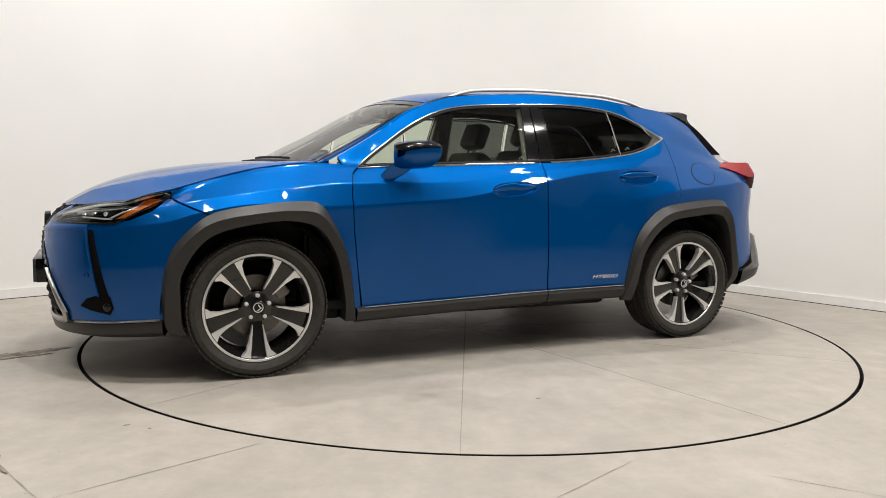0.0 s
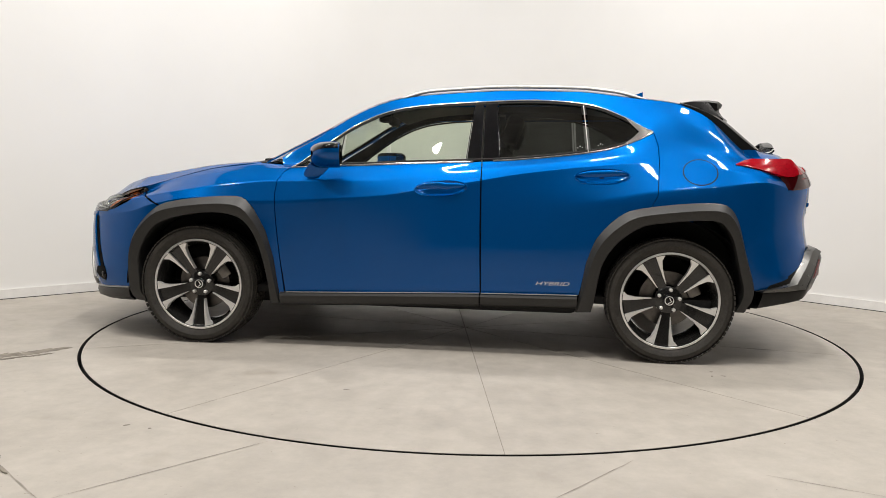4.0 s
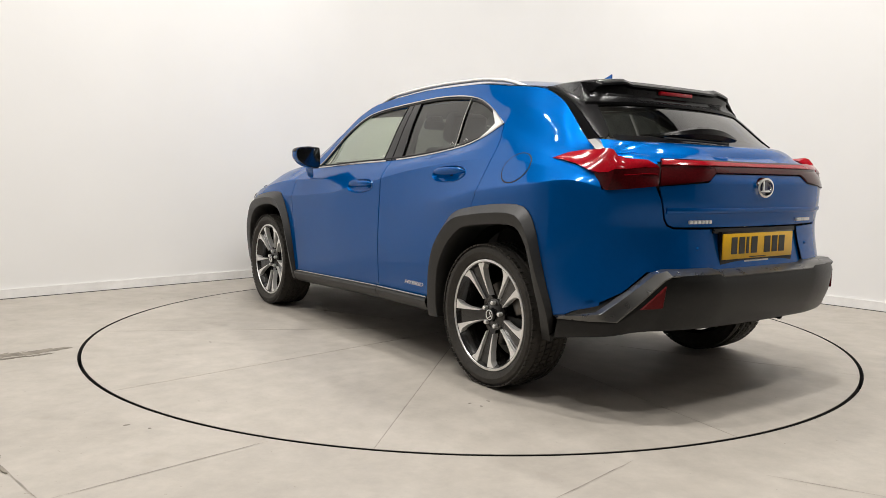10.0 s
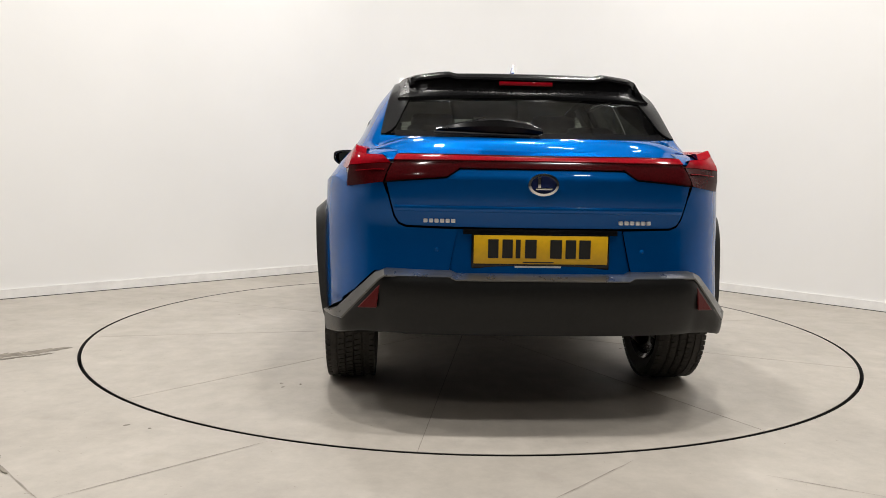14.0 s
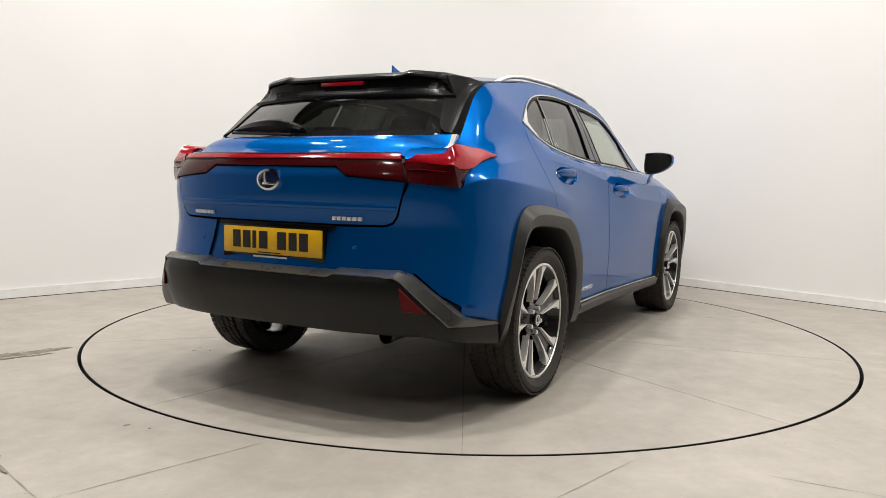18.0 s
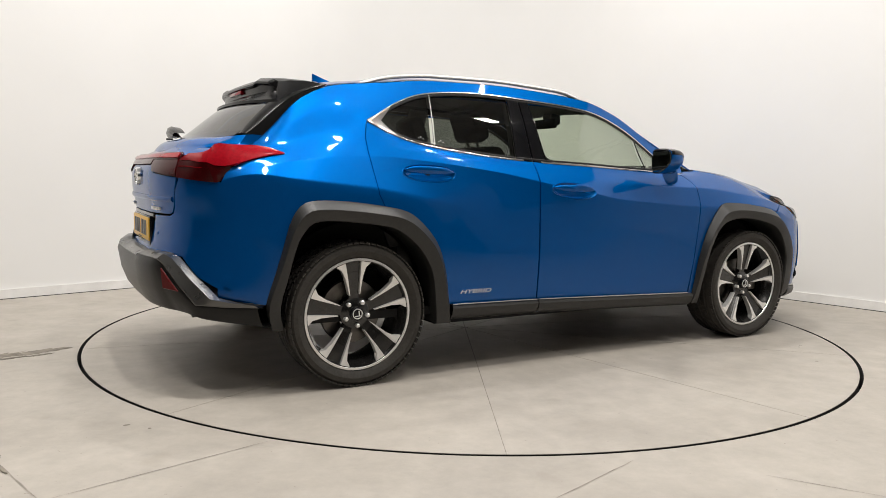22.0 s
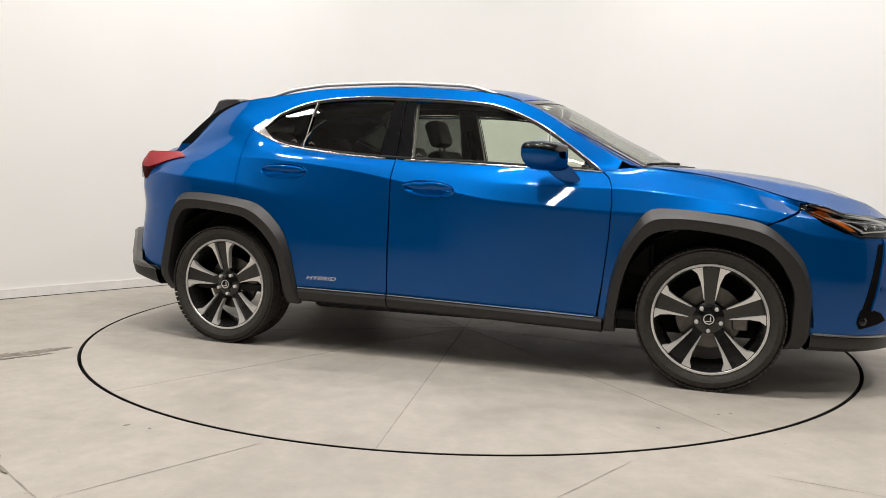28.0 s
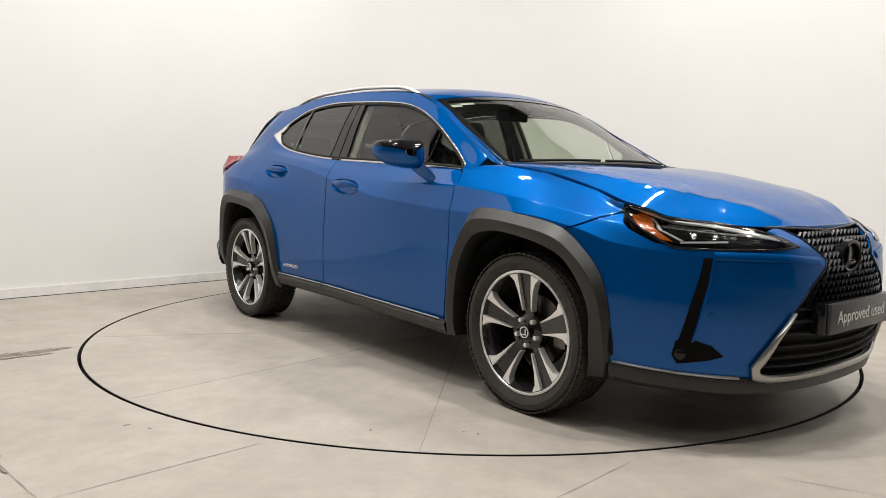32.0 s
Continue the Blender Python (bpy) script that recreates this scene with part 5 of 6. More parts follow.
    bead("grille_trim", front(path), lambda q: [(p + n * .010, n) for p, n in skin_path(q)], [.008 + .026 * min(1, max(0, (.50 - z) / .16)) for y, z in path], .012, SATIN, grille, "satin silver trim round the grille foot")
    edge = front(gr) + front([(-y, z) for y, z in gr[::-1]])
    bead("grille_frame", dense(edge, .03, True), skin_path, .007, .004, BLACK, grille, "gloss black grille frame", closed=True)
    bead("grille_header", dense(front([(.43, .812), (.2, .812), (-.2, .812), (-.43, .812)]), .05, False), skin_path, .010, .006, TRIM, grille, "grey strip over the grille")

    def half_width(z):
        return float(np.interp(z, [q[1] for q in gr[::-1]], [q[0] for q in gr[::-1]])) - .012

    # rows of chevrons in the upper half, plain bars below
    tooth = bmesh.new()
    for s in (-1, 1):
        a = [tooth.verts.new(c) for c in ((.0, 0, .012), (.010, 0, .009), (.0, s * .0175, -.010), (.008, s * .0165, -.0125), (-.006, 0, .004), (-.006, s * .0175, -.017))]
        for f in ((0, 1, 3, 2), (1, 4, 5, 3), (0, 2, 5, 4)):
            tooth.faces.new([a[k] for k in f])
    bmesh.ops.recalc_face_normals(tooth, faces=tooth.faces)
    me = bpy.data.meshes.new("chevron")
    tooth.to_mesh(me)
    tooth.free()
    me.materials.append(CHEVRON)
    for r in range(11):
        z = .79 - r * .026
        h = half_width(z)
        if not h > .03:
            continue
        k = int(h / .034) + 1
        for i in range(-k, k + 1):
            y = i * .034 + (.017 if r % 2 else 0)
            if abs(y) > h - .012 or (abs(y) < .085 and .64 < z < .76):
                continue
            u = uy(y, True)
            p, n = skin(u, v_at(u, z))
            ob = new("chevron", me)
            ob.parent = grille
            ob.matrix_basis = Matrix.Translation(p - n * .006) @ Matrix.Rotation(math.atan2(n.y, n.x), 4, "Z") @ Matrix.Scale(1.05, 4)
    for z in (.52, .475, .43, .385, .345, .31):
        h = half_width(z)
        bead("grille_bar", dense(front([(h, z), (0, z - .012), (-h, z)]), .05, False), lambda q: [(p - n * .016, n) for p, n in skin_path(q)], .012, .014, MATT, grille)
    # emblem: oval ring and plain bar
    p, n = skin(U_NOSE, v_at(U_NOSE, .70))
    bm = bmesh.new()
    ring = [(math.cos(a), math.sin(a)) for a in np.linspace(0, 2 * math.pi, 37)[:-1]]
    loops = [[bm.verts.new((p.x + d, w * c, .70 + h * s)) for c, s in ring] for d, w, h in ((-.01, .088, .066), (.012, .086, .064), (.015, .080, .058), (.012, .072, .050), (.0, .070, .048))]
    for a, b in zip(loops, loops[1:]):
        for k in range(36):
            l = (k + 1) % 36
            bm.faces.new((a[k], a[l], b[l], b[k]))
    box(bm, (p.x, -.045, .667), (p.x + .012, .045, .680), .003)
    box(bm, (p.x, -.030, .672), (p.x + .012, -.014, .738), .003)
    bmesh.ops.recalc_face_normals(bm, faces=bm.faces)
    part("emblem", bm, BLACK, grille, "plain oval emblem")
    bm = bmesh.new()
    prism(bm, [(.074 * c, .70 + .052 * s) for c, s in ring], p.x - .012, p.x - .002, "x")
    part("emblem_field", bm, BLACK, grille)
    # show plate
    bm = bmesh.new()
    box(bm, (2.285, -.262, .425), (2.303, .262, .540), .004)
    show = part("show_plate", bm, PLATE_GREY, CAR, "dark grey show plate that reads Approved used")
    bm = bmesh.new()
    box(bm, (2.235, -.285, .425), (2.290, .285, .543), .006)
    part("plate_holder", bm, BLACK, show, "black plate holder")
    word, start = {}, -.255
    for body in ("Approved", "used"):
        cu = bpy.data.curves.new("words", "FONT")
        cu.body, cu.size, cu.extrude, cu.align_x = body, .068, .0008, "LEFT"
        tmp = bpy.data.objects.new("words", cu)
        word[body] = bpy.data.meshes.new_from_object(tmp)
        bpy.data.objects.remove(tmp)
    wide = [max(v.co.x for v in me.vertices) for me in word.values()]
    start = -(sum(wide) + .020) / 2
    for body, me in word.items():
        me.materials.clear()
        me.materials.append(WHITE)
        ob = new("plate_lettering", me)
        ob.parent = show
        tagged(ob, "thin white lettering that reads " + body)
        ob.matrix_basis = Matrix(((0, 0, 1, 2.3042), (1, 0, 0, start), (0, 1, 0, .463), (0, 0, 0, 1)))
        start += wide[0] + .020


DARK_MIRROR = simple("tinted_mirror", (0.30, 0.32, 0.34), 0.03, 1.0, 0.02, 40)
RAIL = simple("bright_silver_rail", (0.74, 0.74, 0.72), 0.3, 0.1, 0.05, 20)
CHEVRON = simple("dark_chrome", (0.045, 0.045, 0.048), 0.3, 1.0, 0.1, 60)
PLATE_GREY = simple("dark_grey_plate", (0.04, 0.042, 0.045), 0.3, 0, 0.1, 40)


def build_headlamp(m):
    out = [(ux(1.725), .868), (ux(1.79), .880), (ux(1.87), .866), (ux(1.95), .842), (uy(.62, True), .832), (uy(.50, True), .806), (uy(.40, True), .774), (uy(.335, True), .746), (uy(.45, True), .738), (uy(.60, True), .737), (ux(1.955), .740), (ux(1.91), .764), (ux(1.84), .807), (ux(1.77), .842)]
    lamp = skin_panel("headlamp", out, LAMP_GLASS, CAR, "clear headlamp with dark inner housing", off=.004, thick=.004, mirror=m)
    skin_panel("lamp_housing", out, BLACK, lamp, "black lamp housing", off=-.022, thick=.0, mirror=m)
    bead("lamp_rim", dense(out, .03, True), skin_path, .008, .005, BLACK, lamp, closed=True, mirror=m)
    amber = [(ux(1.768), .851), (ux(1.840), .848), (ux(1.950), .762), (ux(1.912), .768)]
    skin_panel("side_lamp", amber, AMBER, lamp, "amber side lamp", off=-.004, thick=.006, mirror=m)
    brow = [(ux(1.775), .874), (ux(1.87), .861), (ux(1.95), .837), (uy(.62, True), .827), (uy(.50, True), .801), (uy(.41, True), .772), (uy(.50, True), .788), (uy(.62, True), .811), (ux(1.95), .820), (ux(1.87), .846)]
    skin_panel("lamp_brow", brow, ALLOY, lamp, "bright brow strip", off=-.003, thick=.006, mirror=m)
    for q in ([(1.850, .841), (1.858, .839), (1.982, .768), (1.973, .765)], [(1.974, .764), (2.105, .770), (2.105, .764), (1.972, .757)]):
        skin_panel("light_guide", [(ux(x), z) for x, z in q], WHITE, lamp, "white light guide", off=-.006, thick=.006, mirror=m)
    for y, z, r in ((.58, .790, .012), (.63, .795, .012), (.68, .798, .012)):
        p, n = skin(uy(y, True), v_at(uy(y, True), z))
        bm = bmesh.new()
        lathe(bm, [(r, -.008), (r * 1.05, .004), (r * .9, .006), (r * .6, .010), (.001, .012)], 20, "x")
        bmesh.ops.transform(bm, matrix=Matrix.Translation(p - n * .020) @ n.to_track_quat("X", "Z").to_matrix().to_4x4(), verts=bm.verts)
        part("projector", mirrored(bm) if m else bm, CHROME, lamp, "round projector lens")


# ---------------------------------------------------------------- wheels
def build_wheel():
    """One road wheel round its hub; its face looks along +y, the hub's face at y = 0."""
    R, W0, W1 = .338, .030, -.195
    bm = bmesh.new()
    prof = [(.250, -.010), (.262, .006), (.274, .020), (.296, W0), (.316, W0 - .003), (.326, W0 - .014), (.332, W0 - .026)]
    grooves = (-.028, -.066, -.104, -.142)
    for g in grooves:
        prof += [(R - .005, g + .006), (R - .009, g + .004), (R - .009, g - .004), (R - .005, g - .006)]
    prof += [(.332, W1 + .026), (.322, W1 + .008), (.296, W1), (.246, W1 + .03)]
    lathe(bm, prof, 72)
    # shoulder blocks
    for i in range(72):
        a = 2 * math.pi * (i + .5) / 72
        for y0, y1 in ((W0 - .024, W0 - .004), (W1 + .004, W1 + .024)):
            box(bm, (-.0112, y0, -.004), (.0112, y1, .0026), 0, Matrix.Rotation(a, 4, "Y") @ Matrix.Translation((0, 0, .3315)))
        for y in (-.047, -.085, -.123):
            box(bm, (-.0122, y - .013, -.004), (.0122, y + .013, .0), 0, Matrix.Rotation(a + y * 2, 4, "Y") @ Matrix.Translation((0, 0, R - .0003)) @ Matrix.Rotation(.25, 4, "Z"))
    tyre = part("wheel", bm, RUBBER, CAR, "alloy wheel with a black road tyre")
    # rim barrel and lip
    bm = bmesh.new()
    lathe(bm, [(.258, .004), (.259, .010), (.254, .012), (.246, .008), (.240, -.010), (.228, -.03), (.216, -.12), (.225, -.17), (.245, -.18)], 64)
    part("rim", bm, ANTHRACITE, tyre, "dark grey rim barrel")
    bm = bmesh.new()
    lathe(bm, [(.2615, .006), (.2615, .0125), (.2525, .015), (.2495, .009)], 64)
    part("rim_lip", bm, ALLOY, tyre, "bright machined rim lip")

    def face_y(r):
        return float(np.interp(r, [0, .05, .09, .16, .22, .25], [-.022, -.020, -.016, -.004, .004, .008]))

    def blade(outline, lift, depth, mat, name, label, ang):
        """A spoke piece from a flat outline of (along, across)."""
        bm = bmesh.new()
        ft, bk = [], []
        for r, s in outline:
            rr = math.hypot(r, s)
            ft.append(bm.verts.new((s, face_y(rr) + lift, r)))
            bk.append(bm.verts.new((s, face_y(rr) + lift - depth, r)))
        bm.faces.new(ft)
        bm.faces.new(bk[::-1])
        for i in range(len(ft)):
            j = (i + 1) % len(ft)
            bm.faces.new((ft[j], ft[i], bk[i], bk[j]))
        bmesh.ops.rotate(bm, cent=(0, 0, 0), matrix=Matrix.Rotation(ang, 3, "Y"), verts=bm.verts)
        bmesh.ops.triangulate(bm, faces=[f for f in bm.faces if len(f.verts) > 4])
        bmesh.ops.recalc_face_normals(bm, faces=bm.faces)
        return part(name, bm, mat, tyre, label, smooth=False)

    for k in range(5):
        a = 2 * math.pi * k / 5
        core = [(.058, -.021), (.10, -.0245), (.16, -.030), (.20, -.0345), (.246, -.040), (.251, 0), (.246, .040), (.20, .0345), (.16, .030), (.10, .0245), (.058, .021)]
        blade(core, -.015, .03, ANTHRACITE, "spoke", "dark grey wheel spoke", a)
        for s in (-1, 1):
            rib = [(.088, s * .0232), (.13, s * .0268), (.17, s * .0305), (.205, s * .0345), (.2485, s * .0395), (.2445, s * .062), (.2365, s * .086), (.229, s * .083), (.212, s * .060), (.17, s * .0435), (.13, s * .0345), (.088, s * .0262)]
            blade(rib, .001, .032, ALLOY, "spoke_edge", "bright machined spoke edge", a)
        b = a
        bm = bmesh.new()
        lathe(bm, [(.0105, -.012), (.0105, .010), (.007, .013), (.0, .013)], 6)
        bmesh.ops.translate(bm, vec=(.057 * math.sin(b + math.pi / 5), -.018, .057 * math.cos(b + math.pi / 5)), verts=bm.verts)
        part("wheel_nut", bm, ALLOY, tyre)
    bm = bmesh.new()
    lathe(bm, [(.072, -.06), (.074, -.034), (.066, -.029), (.034, -.022), (.032, -.016)], 40)
    part("hub", bm, ANTHRACITE, tyre, "dark grey hub")
    bm = bmesh.new()
    lathe(bm, [(.033, -.022), (.033, -.006), (.029, -.003), (.0, -.001)], 32)
    part("centre_cap", bm, BLACK, tyre, "round centre cap")
    bm = bmesh.new()
    lathe(bm, [(.025, -.003), (.0245, .0), (.021, .0005), (.020, -.002)], 32)
    box(bm, (-.012, -.003, -.012), (.014, .0005, -.008))
    box(bm, (-.010, -.003, -.010), (-.005, .0005, .013))
    part("cap_ring", bm, ALLOY, tyre, "plain bright ring")
    bm = bmesh.new()
    lathe(bm, [(.075, -.085), (.15, -.085), (.152, -.090), (.152, -.108), (.15, -.112), (.075, -.112)], 48)
    part("brake_disc", bm, STEEL, tyre, "steel brake disc")
    bm = bmesh.new()
    box(bm, (-.175, -.135, -.055), (-.105, -.060, .065), .012)
    part("brake_caliper", bm, STEEL, tyre, "grey brake caliper")
    return tyre


def place_wheels():
    first = build_wheel()
    spin = {(1.32, 1): 36, (-1.32, 1): 28, (-1.32, -1): 6, (1.32, -1): 0}
    for (x, s), turn in spin.items():
        m = pose(x, s * .848, .338, 0, turn, 0 if s > 0 else 180)
        if (x, s) == (1.32, 1):
            first.matrix_basis = m
        else:
            w = copy_thing(first, m)
            w.parent = CAR
    # arch liners
    for x in (1.32, -1.32):
        for m in SIDES:
            bm = bmesh.new()
            rows = []
            for y in (.84, .60, .56):
                r = .435 if y > .57 else .05
                rows.append([bm.verts.new((x + r * 1.02 * math.cos(t), y, .335 + r * math.sin(t))) for t in np.linspace(-.02, math.pi + .02, 33)])
            for a, b in zip(rows, rows[1:]):
                for k in range(32):
                    bm.faces.new((a[k], a[k + 1], b[k + 1], b[k]))
            part("arch_liner", mirrored(bm) if m else bm, MATT, CAR, "black arch liner")


# ---------------------------------------------------------------- small outside parts
def build_mirror(m):
    """Wedge-shaped housing: flat on top, deep at the root and shallow at its outer end."""
    form = smooth_path([(-.082, .066), (0, .071), (.080, .060), (.100, .036), (.094, -.006), (.04, -.046), (-.03, -.066), (-.080, -.062), (-.090, 0), (-.082, .066)], 5)[:-1]
    cy, cz = .928, 1.083
    shell = []
    for x, sc, lean in ((.626, .25, .55), (.619, .52, .55), (.602, .76, .55), (.572, .93, .5), (.53, 1.0, .42), (.49, 1.0, .3), (.470, .97, .22)):
        ring = [(x - lean * y * sc, cy + y * sc, cz + .008 + (z - .008) * sc) for y, z in form]
        shell.append(ring + ring[:1])
    body = loft("wing_mirror", shell, PAINT, CAR, "blue wing mirror with black upper rim", mirror=m)

    def inset(k, d):
        return [(.470 + d - .22 * (y - cy), cy + (y - cy) * k, cz + (z - cz) * k) for x, y, z in shell[-1]]
    loft("mirror_rim", [shell[-1], inset(.97, -.004), inset(.90, -.002), inset(.88, .012)], BLACK, body, "black mirror rim", mirror=m)
    bm = bmesh.new()
    bm.faces.new([bm.verts.new((x + .012 + .42 * (y - cy), y, z)) for x, y, z in inset(.885, .006)[:-1]])
    bmesh.ops.recalc_face_normals(bm, faces=bm.faces)
    part("mirror_glass", mirrored(bm) if m else bm, DARK_MIRROR, body, "tinted mirror glass", smooth=False)
    n = len(form)
    upper = [k for k in range(n) if form[k][1] > .030]
    upper = sorted(upper, key=lambda k: form[k][0])
    cap = [[(ring[k][0] + .002, cy + (ring[k][1] - cy) * 1.02, cz + (ring[k][2] - cz) * 1.05) for k in upper] for ring in shell]
    loft("mirror_cap", cap, BLACK, body, "gloss black upper rim", mirror=m)
    arm = []
    for t in np.linspace(0, 1, 7):
        c = Vector((.650, .838, .978)).lerp(Vector((.585, .880, 1.040)), t)
        w, h = .050 + .012 * t, .024 + .008 * math.sin(t * 3)
        arm.append([c + Vector((w * math.cos(a), h * .35 * math.sin(a), h * math.sin(a))) for a in np.linspace(0, 2 * math.pi, 17)])
    loft("mirror_arm", arm, PAINT, body, "blue mirror arm", mirror=m)


def build_roof_things():
    for m in SIDES:
        rows = []
        for i in range(49):
            t = i / 48
            x = .20 - 1.40 * t
            p, n = top(max(min(x, .33), -1.38), .965)
            e = min(1, min(t, 1 - t) / .14)
            lift = -.008 + .030 * math.sin(e * math.pi / 2)
            base = p + Vector((0, 0, lift))
            w, h = .015, .010
            sec = []
            for k in range(13):
                a = 2 * math.pi * k / 12
                sec.append(base + Vector((0, w * math.cos(a) - .012, h * math.sin(a))))
            rows.append(sec)
        rail = loft("roof_rail", rows, RAIL, CAR, "satin silver roof rail", mirror=m, caps=True)
    p, n = top(-1.17, 0)
    rows = []
    for t in np.linspace(0, 1, 12):
        x = -1.09 - .155 * t
        zb = top(x, 0)[0].z - .004
        h = .072 * t ** 1.15
        w = .022 * (1 - .55 * t)
        rows.append([(x, w, zb), (x, w * .6, zb + h * .45), (x, .004, zb + h * .95), (x, 0, zb + h), (x, -.004, zb + h * .95), (x, -w * .6, zb + h * .45), (x, -w, zb)])
    loft("antenna", rows, PAINT, CAR, "blue shark-fin antenna", caps=True)


# ---------------------------------------------------------------- inside
def cushion(bm, lo, hi, m=None, r=.05):
    box(bm, lo, hi, r, m)


def build_seat(x, y):
    bm = bmesh.new()
    cushion(bm, (x - .27, y - .25, .48), (x + .27, y + .25, .62), None, .05)
    seat = part("front_seat", bm, LEATHER, CAR, "black leather front seat")
    tilt = Matrix.Translation((x - .23, y, .58)) @ Matrix.Rotation(radians(-20), 4, "Y")
    bm = bmesh.new()
    box(bm, (-.07, -.24, 0), (.06, .24, .60), .05, tilt)
    part("backrest", bm, LEATHER, seat)
    for s in (-1, 1):
        bm = bmesh.new()
        box(bm, (.0, s * .20 - .05, .04), (.09, s * .20 + .05, .50), .03, tilt)
        part("side_bolster", bm, LEATHER, seat)
    bm = bmesh.new()
    box(bm, (-.04, -.13, .63), (.06, .13, .81), .035, tilt)
    part("headrest", bm, LEATHER, seat, "black leather headrest")
    for s in (-1, 1):
        bm = bmesh.new()
        tube(bm, [tilt @ Vector((0, s * .05, .56)), tilt @ Vector((0, s * .05, .68))], .008, 6)
        part("headrest_post", bm, STEEL, seat)


def build_inside():
    for y in (.36, -.36):
        build_seat(.02, y)
    bm = bmesh.new()
    cushion(bm, (-1.02, -.62, .50), (-.52, .62, .66))
    bench = part("rear_bench", bm, LEATHER, CAR, "black leather rear bench")
    tilt = Matrix.Translation((-.98, 0, .62)) @ Matrix.Rotation(radians(-22), 4, "Y")
    bm = bmesh.new()
    box(bm, (-.08, -.62, 0), (.06, .62, .52), .05, tilt)
    part("backrest", bm, LEATHER, bench)
    for y in (-.40, .40):
        bm = bmesh.new()
        box(bm, (-.05, y - .12, .50), (.04, y + .12, .66), .035, tilt)
        part("headrest", bm, LEATHER, bench)
    bm = bmesh.new()
    prism(bm, [(.52, .55), (.56, .86), (.66, .975), (.98, 1.0), (1.05, .95), (1.05, .5)], -.69, .69)
    bmesh.ops.bevel(bm, geom=list(bm.edges), offset=.02, segments=2, affect="EDGES")
    dash = part("dashboard", bm, MATT, CAR, "black dashboard")
    bm = bmesh.new()
    box(bm, (.60, -.16, .96), (.63, .16, 1.06), .008)
    part("display", bm, BLACK, dash, "black centre display")
    bm = bmesh.new()
    tilt = pose(.42, -.36, .86) @ Matrix.Rotation(radians(66), 4, "Y")
    ring = []
    for i in range(36):
        a = 2 * math.pi * i / 36
        ring.append([Vector(((.178 + .016 * math.cos(b)) * math.cos(a), (.178 + .016 * math.cos(b)) * math.sin(a), .016 * math.sin(b))) for b in np.linspace(0, 2 * math.pi, 9)])
    ob = loft("steering_wheel", [[tilt @ v for v in r] for r in ring + ring[:1]], LEATHER, CAR, "black leather steering wheel")
    bm = bmesh.new()
    box(bm, (-.07, -.17, -.015), (.06, .17, .015), .02, tilt)
    part("wheel_spokes", bm, MATT, ob)
    bm = bmesh.new()
    box(bm, (.33, -.12, 1.30), (.36, .12, 1.36), .012)
    part("inside_mirror", bm, MATT, CAR, "black inside mirror")
    bm = bmesh.new()
    box(bm, (.36, -.05, 1.325), (.44, .05, 1.40), .015)
    part("camera_cover", bm, MATT, CAR, "black sensor cover on the screen")
    # headliner, floor, tunnel, door cards, luggage cover
    sheet("headliner", [(-1.37, -.95), (.35, -.95), (.35, .95), (-1.37, .95)], top, (.1, .2), LINER, CAR, "light grey headliner", off=-.035, thick=0)
    bm = bmesh.new()
    box(bm, (-1.75, -.80, .30), (1.0, .80, .34))
    part("cabin_floor", bm, MATT, CAR, "black cabin floor")
    bm = bmesh.new()
    box(bm, (-.5, -.11, .34), (.6, .11, .66), .03)
    part("centre_console", bm, MATT, CAR, "black centre console")
    bm = bmesh.new()
    box(bm, (-1.80, -.62, .92), (-1.12, .62, .95), .01)
    part("luggage_cover", bm, MATT, CAR, "black luggage cover")
    for m in SIDES:
        card = [(.84, .35), (.84, .985), (.4, 1.015), (-.3, 1.045), (-.9, 1.10), (-1.2, 1.20), (-1.2, .86), (-.85, .60), (-.83, .35)]
        skin_panel("door_card", card, MATT, CAR, "black door trim", off=-.05, thick=0, mirror=m)
        quarter = [(-1.13, 1.17), (-1.22, 1.24), (-1.05, 1.34), (-1.06, 1.40), (ux(-1.36), 1.395), (ux(-1.52), 1.335), (ux(-1.76), 1.15), (ux(-1.80), .90), (-1.2, .88)]
        skin_panel("pillar_trim", quarter, MATT, CAR, "black pillar trim", off=-.045, thick=0, mirror=m)
        band = [(ux(x), skin(ux(x), 7)[0].z - .004) for x in (-1.36, -1.2, -1.09, -.95, -.8, -.6, -.45, -.3, -.113, .05, .183, .28, .376, .5, .6, .69, .8, .88)] + [(.86, 1.03), (.80, 1.02)] + [(x, z + .004) for x, z in TOP_S[::-1][1:]]
        skin_panel("roof_side_trim", band, MATT, CAR, "black inner roof frame trim", off=-.016, thick=0, mirror=m)
        bpil = [(-.21, 1.04), (-.24, 1.43), (-.36, 1.44), (-.39, 1.05)]
        skin_panel("pillar_trim", bpil, LINER, CAR, "grey pillar trim", off=-.03, thick=.03, mirror=m)
        bm = bmesh.new()
        tube(bm, [(-.30, .60, 1.30), (-.27, .62, 1.1), (-.22, .66, .75)], .022, 6)
        part("seat_belt", mirrored(bm) if m else bm, MATT, CAR, "black seat belt")


def build_under():
    bm = bmesh.new()
    box(bm, (-.84, -.68, .215), (.82, .68, .32), .03)
    box(bm, (-1.72, -.55, .28), (-.80, .55, .36), .03)
    box(bm, (.80, -.55, .20), (2.08, .55, .30), .03)
    part("underbody", bm, MATT, CAR, "black underbody")
    bm = bmesh.new()
    box(bm, (.95, -.56, .30), (2.05, .56, .80), .05)
    part("engine_bay", bm, MATT, CAR, "black engine bay filling")
    bm = bmesh.new()
    box(bm, (-2.08, -.56, .42), (-1.70, .56, .74), .03)
    part("boot_tub", bm, MATT, CAR, "black boot tub")


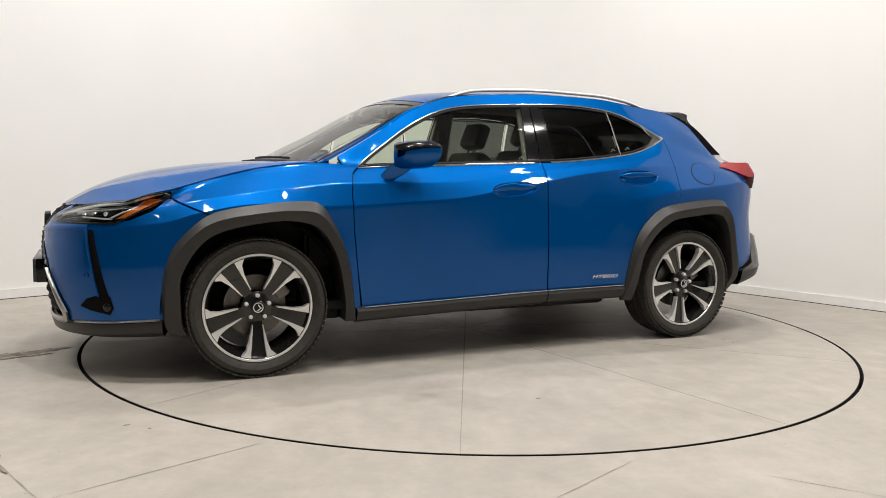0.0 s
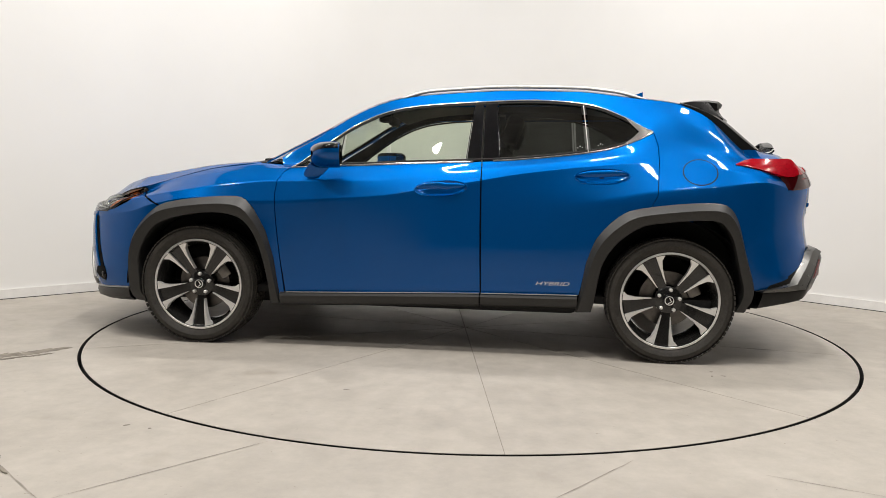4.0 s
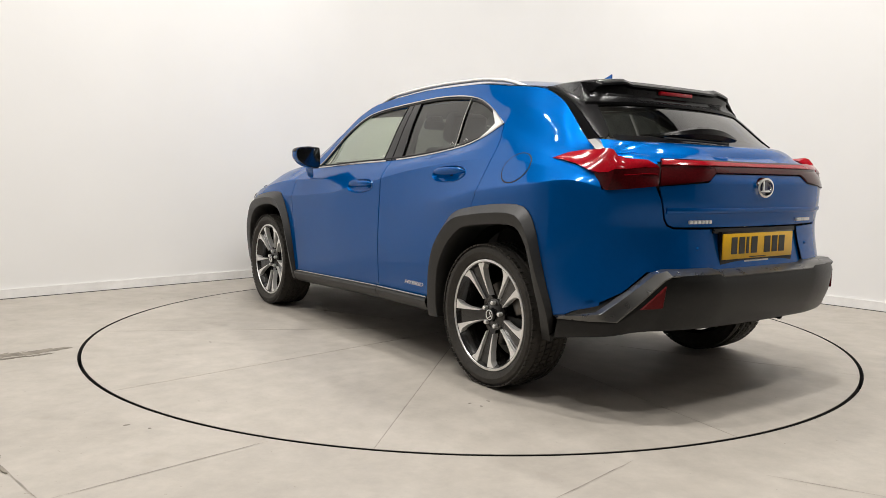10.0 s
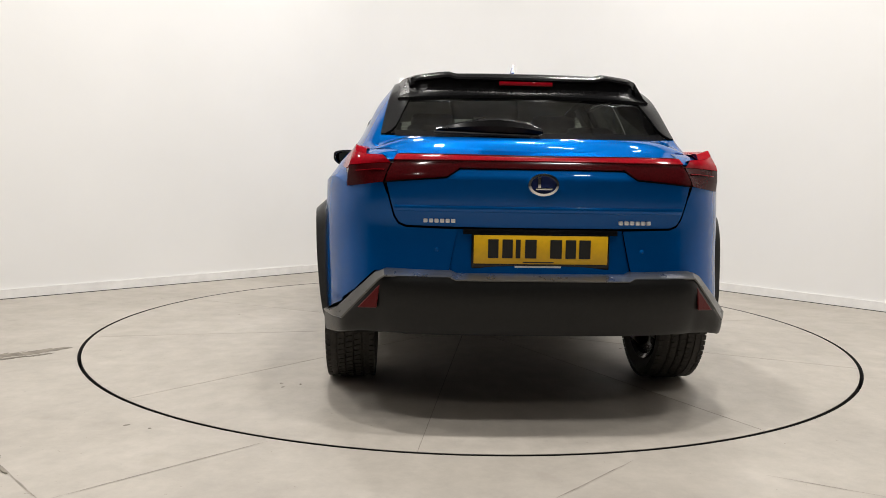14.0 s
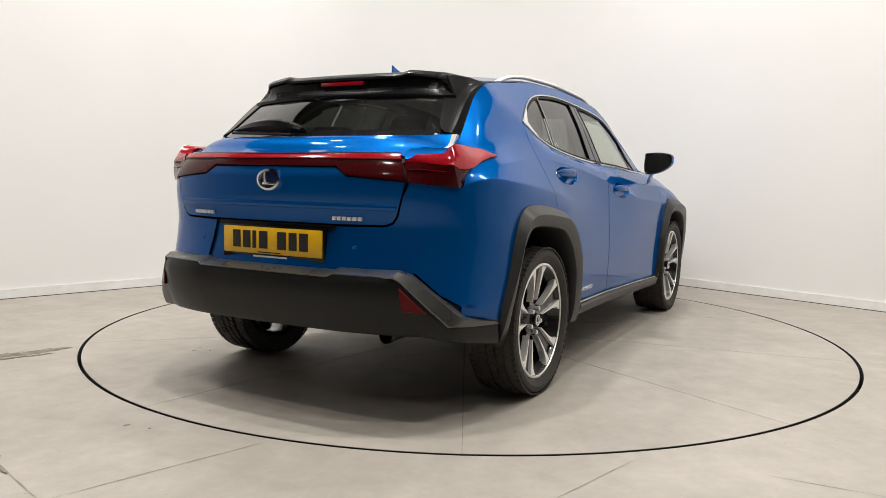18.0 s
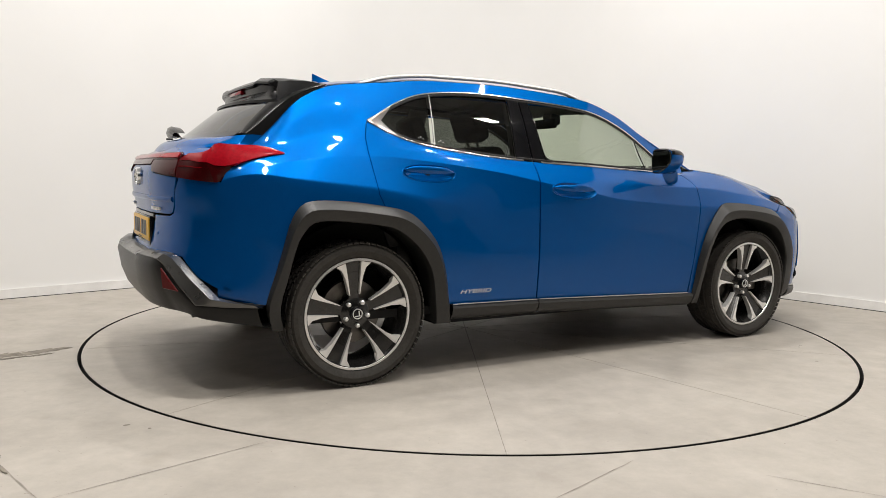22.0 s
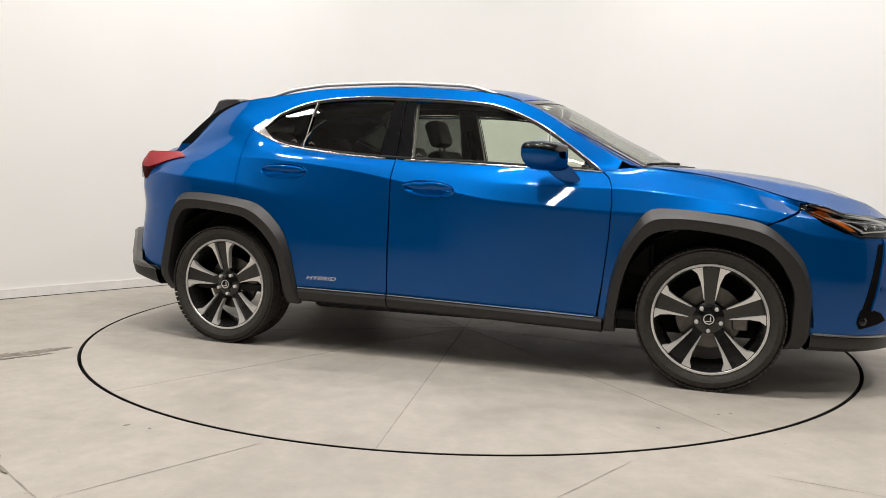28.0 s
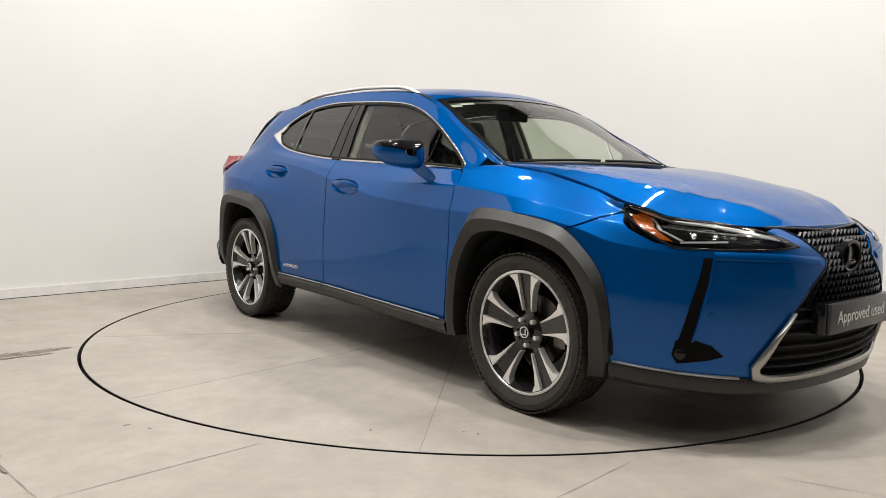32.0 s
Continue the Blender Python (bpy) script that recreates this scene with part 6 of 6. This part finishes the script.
build_skin()
build_top()
build_tail()
build_rear_bumper()
build_nose()
place_wheels()
for side in SIDES:
    build_mirror(side)
build_roof_things()
build_inside()
build_under()


# ---------------------------------------------------------------- joints, stains
def build_floor_marks():
    for pts, w in (([(-1.25, -2.75), (-.71, -2.19)], .0018), ([(.27, -2.64), (.60, -2.28)], .0022), ([(-1.61, -2.42), (-1.24, -2.76)], .0028), ([(1.02, -2.38), (1.36, -2.54)], .0018), ([(-2.6, .52), (-1.9, 1.38)], .0015), ([(2.28, .9), (2.05, 1.25)], .0015)):
        tagged(strip_on_floor("floor_joint", pts, w, .0012, CRACK, None, "thin dirty joint in the concrete floor"), "", "joint", "floor joints", "structure")


def build_scuffs():
    """Chips and scuffs in the concrete, on the disc and round it."""
    rnd = random.Random(7)
    spots = [(1.59, 75.5), (2.03, 319), (2.05, 320.5), (2.07, 309), (1.04, 235.6), (1.70, 145.7), (1.62, 147), (1.66, 144)]
    spots = [(r * math.cos(radians(a)), r * math.sin(radians(a)), True) for r, a in spots] + [(-1.30, -2.06, False), (-1.20, -2.09, False)]
    for x, y, on in spots:
        n = rnd.randint(6, 9)
        w, h, turn = rnd.uniform(.008, .018), rnd.uniform(.004, .008), rnd.uniform(0, 3.1)
        bm = bmesh.new()
        ring = []
        for i in range(n):
            t = 2 * math.pi * i / n
            q = rnd.uniform(.5, 1.1)
            dx, dy = w * q * math.cos(t), h * q * math.sin(t)
            ring.append((x + dx * math.cos(turn) - dy * math.sin(turn), y + dx * math.sin(turn) + dy * math.cos(turn)))
        prism(bm, ring, .0002, .0012, "z")
        if on:
            part("scuff", bm, CRACK, TABLE, "small dark scuff", smooth=False)
        else:
            tagged(part("floor_chip", bm, CRACK, None, "small dark chip in the concrete floor", smooth=False), "", "chip", "floor chips", "structure")


def build_stains():
    """Brown worn patches where the floor meets the disc."""
    rnd = random.Random(3)
    for k, (cx, cy, w, h, turn) in enumerate(STAINS):
        bm = bmesh.new()
        ring = []
        for i in range(48):
            t = 2 * math.pi * i / 48
            q = rnd.uniform(.55, 1.15)
            dx, dy = w * q * math.cos(t), h * q * math.sin(t)
            ring.append((cx + dx * math.cos(turn) - dy * math.sin(turn), cy + dx * math.sin(turn) + dy * math.cos(turn)))
        prism(bm, ring, .0003, .001 + .0006 * k, "z")
        tagged(part("floor_stain", bm, STAIN, None, "brown worn patch in the concrete floor", smooth=False), "", "stain", "floor stains", "structure")


STAIN = simple("brown_worn_concrete", (0.20, 0.178, 0.145), 0.8, 0, 0.35, 14, 0.2)
STAINS = ((-2.44, -1.07, .24, .060, .80), (-2.29, -.94, .15, .045, .80), (-2.25, -1.01, .07, .014, .8), (-2.36, -1.10, .08, .016, .8), (-1.60, -2.42, .045, .020, 2.3), (-1.50, -2.53, .05, .008, 2.35))
build_floor_marks()
build_scuffs()
build_stains()


# ---------------------------------------------------------------- motion of turntable and car
def heading(t):
    return 206.79 - 7.9907 * t


def motions():
    rows, turn = [], []
    for k in range(33):
        a = radians(heading(k))
        x = math.cos(a) * .160 - math.sin(a) * -.1163
        y = math.sin(a) * .160 + math.cos(a) * -.1163
        rows.append((k, pose(x, y, 0, 0, 0, heading(k))))
        turn.append((k, pose(0, 0, 0, 0, 0, heading(k))))
    walk(CAR, rows)
    walk(TABLE, turn)


motions()
